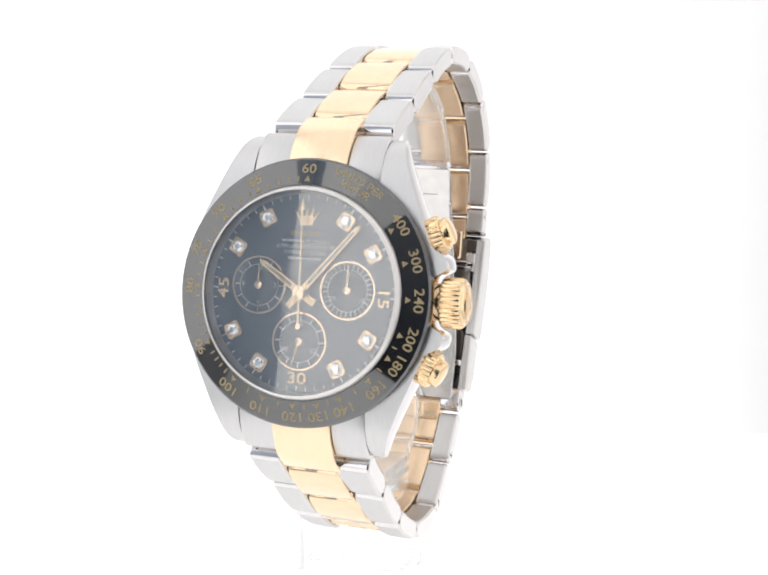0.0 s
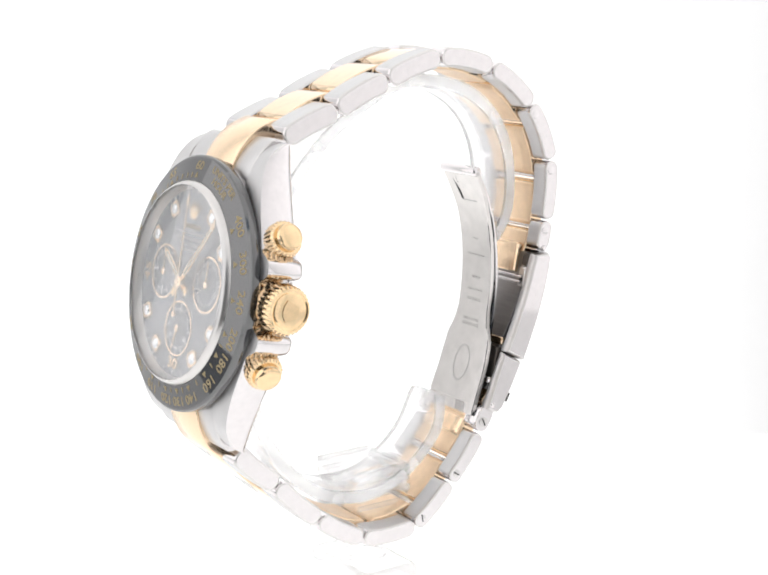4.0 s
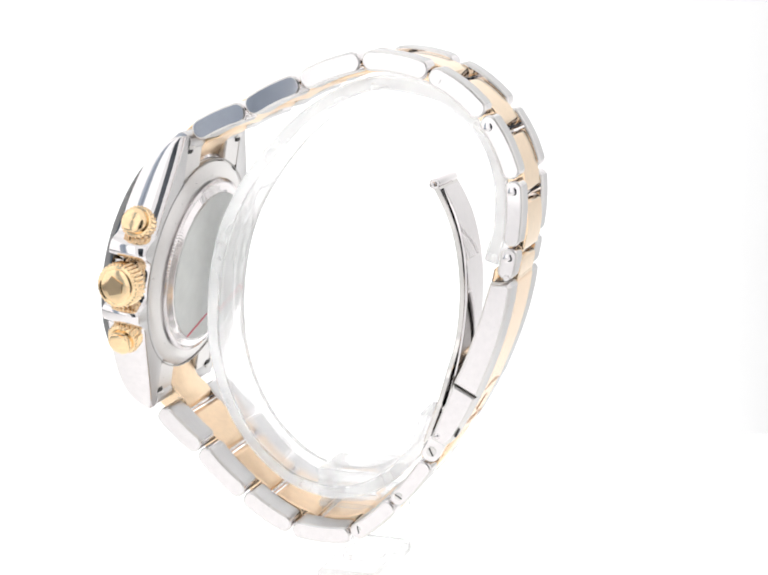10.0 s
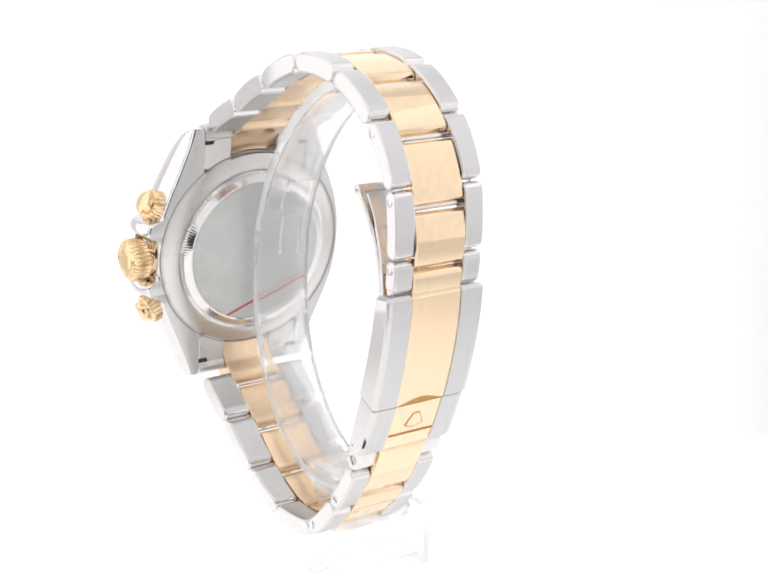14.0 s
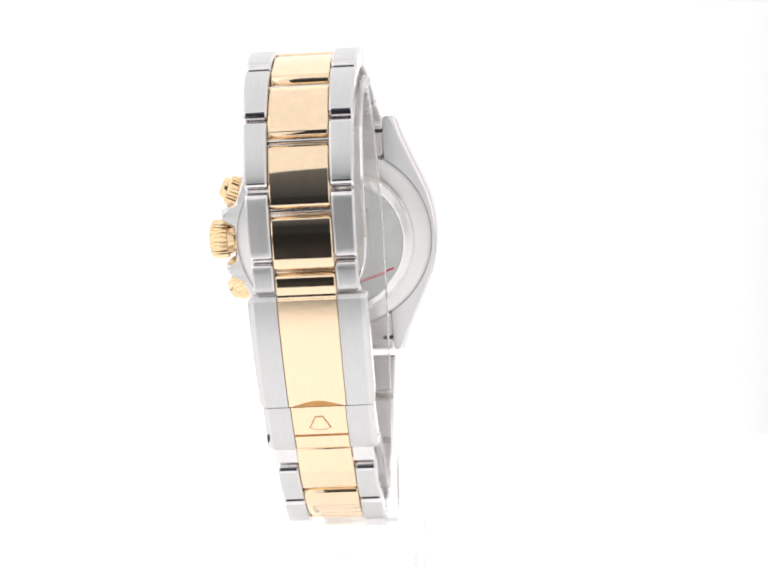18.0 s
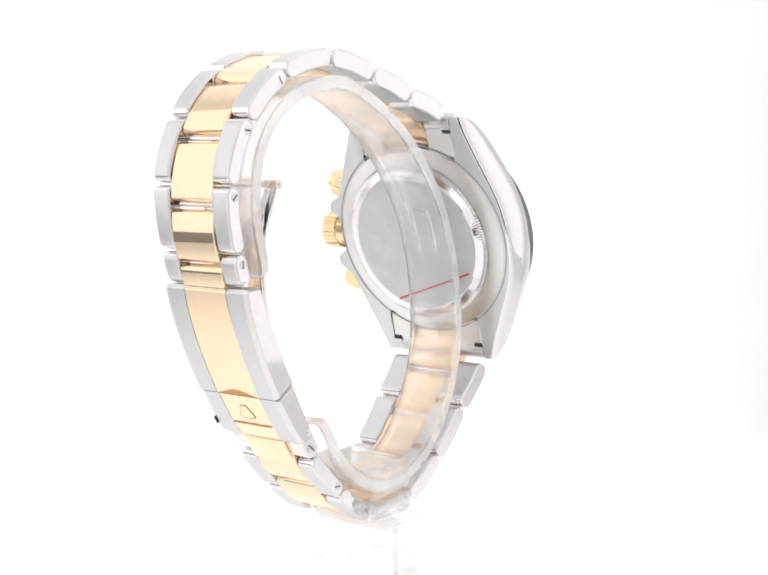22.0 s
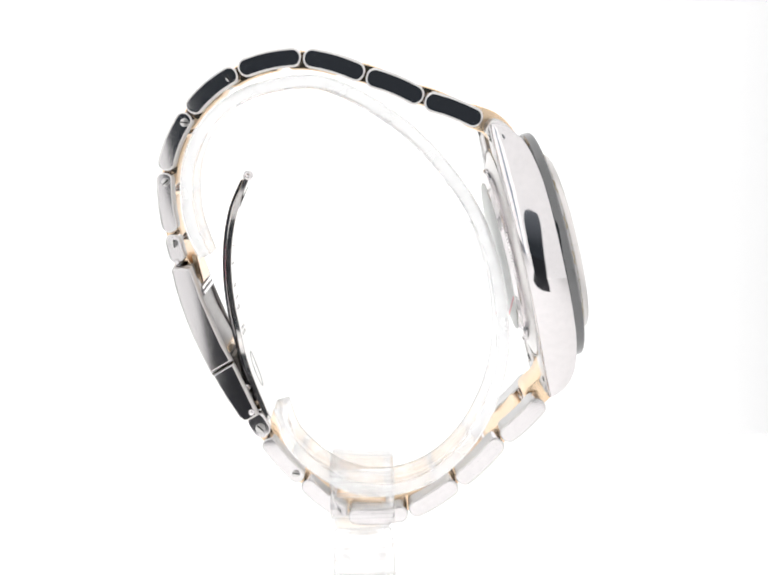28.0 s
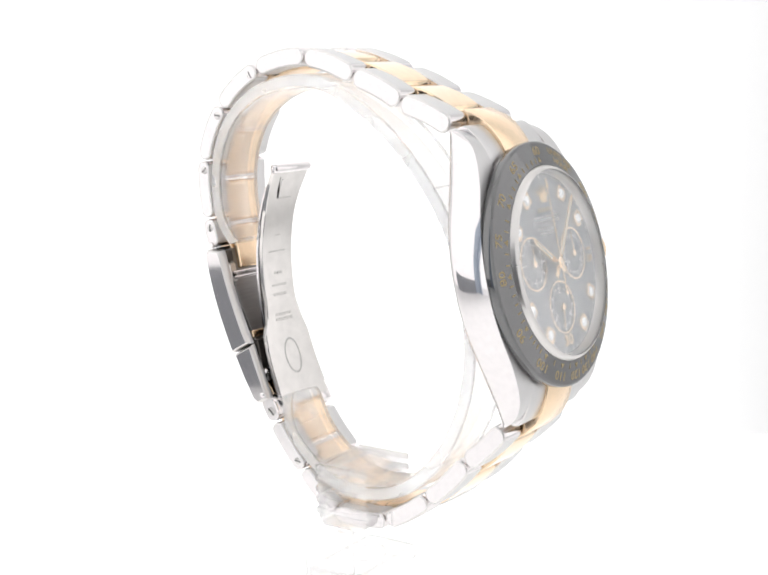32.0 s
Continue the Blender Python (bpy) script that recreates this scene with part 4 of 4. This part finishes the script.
    for q in (-1, 1):
        bm = bmesh.new()
        x0, x1 = sorted((q * 5.3, q * 7.3))
        box(bm, (x0, 5.6, -62.0), (x1, 9.0, -60.5), 0.3)
        block = part("bar_block", bm, steel_turned, leaf, "steel block that holds the spring bar")
        bm = bmesh.new()
        lathe(bm, [(0.55, -60.7), (0.55, -60.46), (0.02, -60.46)], 18, (q * 6.3, 6.8))
        part("bar_hole", bm, dark_gap, block, "dark round hole")
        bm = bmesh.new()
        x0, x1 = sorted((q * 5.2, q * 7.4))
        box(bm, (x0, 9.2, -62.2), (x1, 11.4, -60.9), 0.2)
        part("inner_shade", bm, shaded_steel, leaf, "block darkened as shade beside the gold plate")
    bm = bmesh.new()
    box(bm, (-6.6, -4.9, -59.6), (6.6, -3.6, -58.5), 0.15)
    part("gold_sliver", bm, gold_satin, leaf, "narrow gold edge of the catch")
    # solid dark block, its colour holds the shade of the catch
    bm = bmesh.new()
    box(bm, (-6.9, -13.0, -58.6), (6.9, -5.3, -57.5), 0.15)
    part("catch_shade", bm, shaded_steel, leaf, "block darkened as shade in the catch")
    for q in (-1, 1):
        bm = bmesh.new()
        x0, x1 = sorted((q * 5.6, q * 7.2))
        box(bm, (x0, -11.6, -57.9), (x1, -10.6, -56.6), 0.2)
        part("catch_tooth", bm, steel_polished, leaf, "bright tooth of the catch")
    path = smooth_path([(23.4, -49.6), (21.0, -51.5), (18.6, -53.0), (14.6, -54.75), (9.5, -56.2), (3.5, -57.1), (-3.0, -57.3), (-9.5, -56.9), (-14.0, -56.3)], 5)
    bm = bmesh.new()
    plate(bm, path, widths_along(len(path), [(0, 3.9), (0.4, 4.2), (1, 5.2)]), 0.5)
    part("lever_backing", bm, steel_polished, leaf, "second polished leaf under the lever")


# ---- the clear stand ----
stand = tagged(empty("watch_stand"), "clear acrylic watch stand with an open cuff and square foot", "watch stand")
CUFF = [(12.4, -58.9), (19.4, -59.7), (27.5, -57.9), (33.7, -53.6), (37.3, -47.2), (38.1, -39.9), (36.7, -32.6), (32, -26), (25.5, -20), (17.5, -15.2), (9, -12), (0, -10.9),
        (-9.7, -11.6), (-17.5, -13.8), (-24.5, -17.8), (-30, -23.2), (-33.6, -30), (-34.2, -37), (-32.3, -43.3), (-28, -48.5), (-22, -52.2), (-15.7, -52.8)]


def build_stand():
    def clear_part(name, bm, parent, label="", mat=acrylic):
        bmesh.ops.recalc_face_normals(bm, faces=bm.faces)
        ob = part(name, bm, mat, parent, label, 25)
        ob.visible_shadow = False
        return ob

    # open cuff that carries the watch
    path = smooth_path(CUFF, 6)
    n = len(path)
    bm = bmesh.new()
    rings = []
    for i in range(n):
        d = (path[min(i + 1, n - 1)] - path[max(i - 1, 0)]).normalized()
        nr = Vector((-d.y, d.x))
        if nr.dot(path[i] - Vector((0, -34))) < 0:
            nr = -nr
        k = min(i, n - 1 - i) / 6
        shrink = 1.6 * max(0.0, 1 - k) ** 2
        x0, x1 = -9.1 + shrink, 1.4 - shrink
        rings.append([(x, *(path[i] + nr * h)) for x, h in ((x0, 0.3), (x0 + 0.3, 0.6), (x1 - 0.3, 0.6), (x1, 0.3), (x1, -1.4), (x1 - 0.3, -1.7), (x0 + 0.3, -1.7), (x0, -1.4))])
    loops(bm, rings)
    # the two narrow sides are sawn and milky, the broad faces clear
    for k, f in enumerate(bm.faces):
        f.material_index = 1 if k < 8 * (n - 1) and k % 8 in (3, 7) else 0
    bmesh.ops.transform(bm, matrix=WATCH0, verts=bm.verts)
    cuff = clear_part("cuff", bm, stand, "clear open cuff", [acrylic, acrylic_edge])
    # raised rectangular outlines moulded on the inside of the cuff
    def inside(y):
        return along(y, ((0, -10.9), (9, -12.0), (17.5, -15.2))) - 1.73
    for x0, x1, y0, y1 in ((-6.6, -2.7, 7.6, 7.9), (-3.0, -2.7, 0.2, 7.5), (-6.6, -6.3, 0.2, 7.5), (-7.2, -2.0, 14.7, 15.0), (-2.3, -2.0, 9.2, 14.6)):
        bm = bmesh.new()
        loops(bm, [[(x0, y, inside(y) - 0.35), (x1, y, inside(y) - 0.35), (x1, y, inside(y)), (x0, y, inside(y))] for y in (y0, (y0 + y1) / 2, y1)])
        bmesh.ops.transform(bm, matrix=WATCH0, verts=bm.verts)
        clear_part("cuff_tab", bm, cuff, "moulded rectangular tab outline")

    turn = Matrix.Rotation(radians(-25.2), 4, "Z")
    def upright(name, bm, parent, label="", mat=acrylic):
        bmesh.ops.transform(bm, matrix=turn, verts=bm.verts)
        return clear_part(name, bm, parent, label, mat)

    # ridged clip block with a rounded lower edge, gripping the cuff over the foot
    bm = bmesh.new()
    side = []
    for k in range(5):
        z = 11.4 + 1.9 * k
        side += [(5.0, z), (5.5, z + 0.3), (5.5, z + 1.2), (5.0, z + 1.5)]
    low = [(5.0 * math.cos(math.pi * k / 12), 11.3 - 2.6 * math.sin(math.pi * k / 12)) for k in range(13)]
    outline = side + [(-y, z) for y, z in reversed(side)] + low[::-1][1:-1]
    loops(bm, [[(x, y, z) for y, z in outline] for x in (-6.2, 6.6)])
    clip = upright("clip_block", bm, stand, "clear ridged clip block", acrylic_moulded)
    for k in range(5):
        z = 11.4 + 1.9 * k
        for x in (-6.42, 6.63):
            bm = bmesh.new()
            box(bm, (x, -5.2, z + 0.35), (x + 0.2, 5.2, z + 1.15), 0.08)
            upright("clip_ridge", bm, clip, "", acrylic_moulded)
    # square foot with a round moulded ring, and the upright web
    bm = bmesh.new()
    box(bm, (-9.5, -5.4, 0.05), (9.0, 5.4, 3.0), 0.6)
    foot = upright("foot", bm, stand, "clear square foot", acrylic_foot)
    bm = bmesh.new()
    tube_ring(bm, (0.0, 0.0), 3.6, 0.7, 3.02, 3.6, 48)
    upright("foot_ring", bm, foot, "round moulded ring", acrylic_foot)
    bm = bmesh.new()
    box(bm, (-10.9, -5.0, 0.06), (-9.55, 5.0, 11.5), 0.4)
    upright("web", bm, stand, "clear upright web", acrylic_foot)


POSE[0] = pose(0.65, 0.2, -0.04, -0.13, 1.6, 0.58)
build_case()
build_caseback()
build_bezel()
build_dial()
build_hands()
build_crystal()
build_crown()
build_end_links()
POSE[0] = Matrix.Identity(4)
build_links(TOP, (9.9, 9.6, 9.25, 8.85, 8.45, 8.15, 8.0, 7.9, 7.8), (3.4, 3.4, 3.3, 3.2, 3.1, 2.9, 2.75, 2.7), (0.4, 0.45, 0.5, 0.6, 0.65, 0.6, 0.4, 0.15), (0, 0, 0, 0, 1, 1, 1, 1))
build_links(LOW, (10.0, 9.55, 9.2, 8.85, 8.45, 8.15, 8.0), (3.3, 3.2, 3.1, 3.0, 2.9, 2.8), (0.35, 0.4, 0.4, 0.5, 0.4, 0.3), (0, 0, 0, 0, 1, 1))
build_clasp()
build_stand()


def motions():
    """The turntable carries the stand and the watch round, a little unevenly; its turn in degrees each half second."""
    base = WATCH0.copy()
    base.translation = WATCH0.translation * MM
    turns = [2.57, -1.76, -6.34, -10.62, -15.16, -19.4, -24.03, -28.38, -32.83, -37.28,
                -41.73, -46.19, -50.75, -55.25, -59.79, -64.63, -69.19, -72.74, -77.03, -81.48,
                -86.07, -90.46, -94.96, -99.31, -103.78, -108.28, -112.93, -117.29, -121.93, -126.58,
                -131.22, -135.86, -140.35, -144.63, -149.18, -153.53, -158.09, -162.41, -166.9, -171.23,
                -175.66, -179.81, -184.36, -188.57, -193.01, -197.03, -201.3, -205.31, -209.66, -213.56,
                -217.41, -221.59, -226.34, -231.1, -235.85, -240.6, -245.24, -249.74, -254.14, -258.45,
                -262.77, -266.97, -271.17, -275.39, -279.8]
    rows = [(0.5 * k, Matrix.Rotation(radians(a), 4, "Z")) for k, a in enumerate(turns)]
    walk(watch, [(t, m @ base) for t, m in rows])
    walk(stand, rows)


motions()
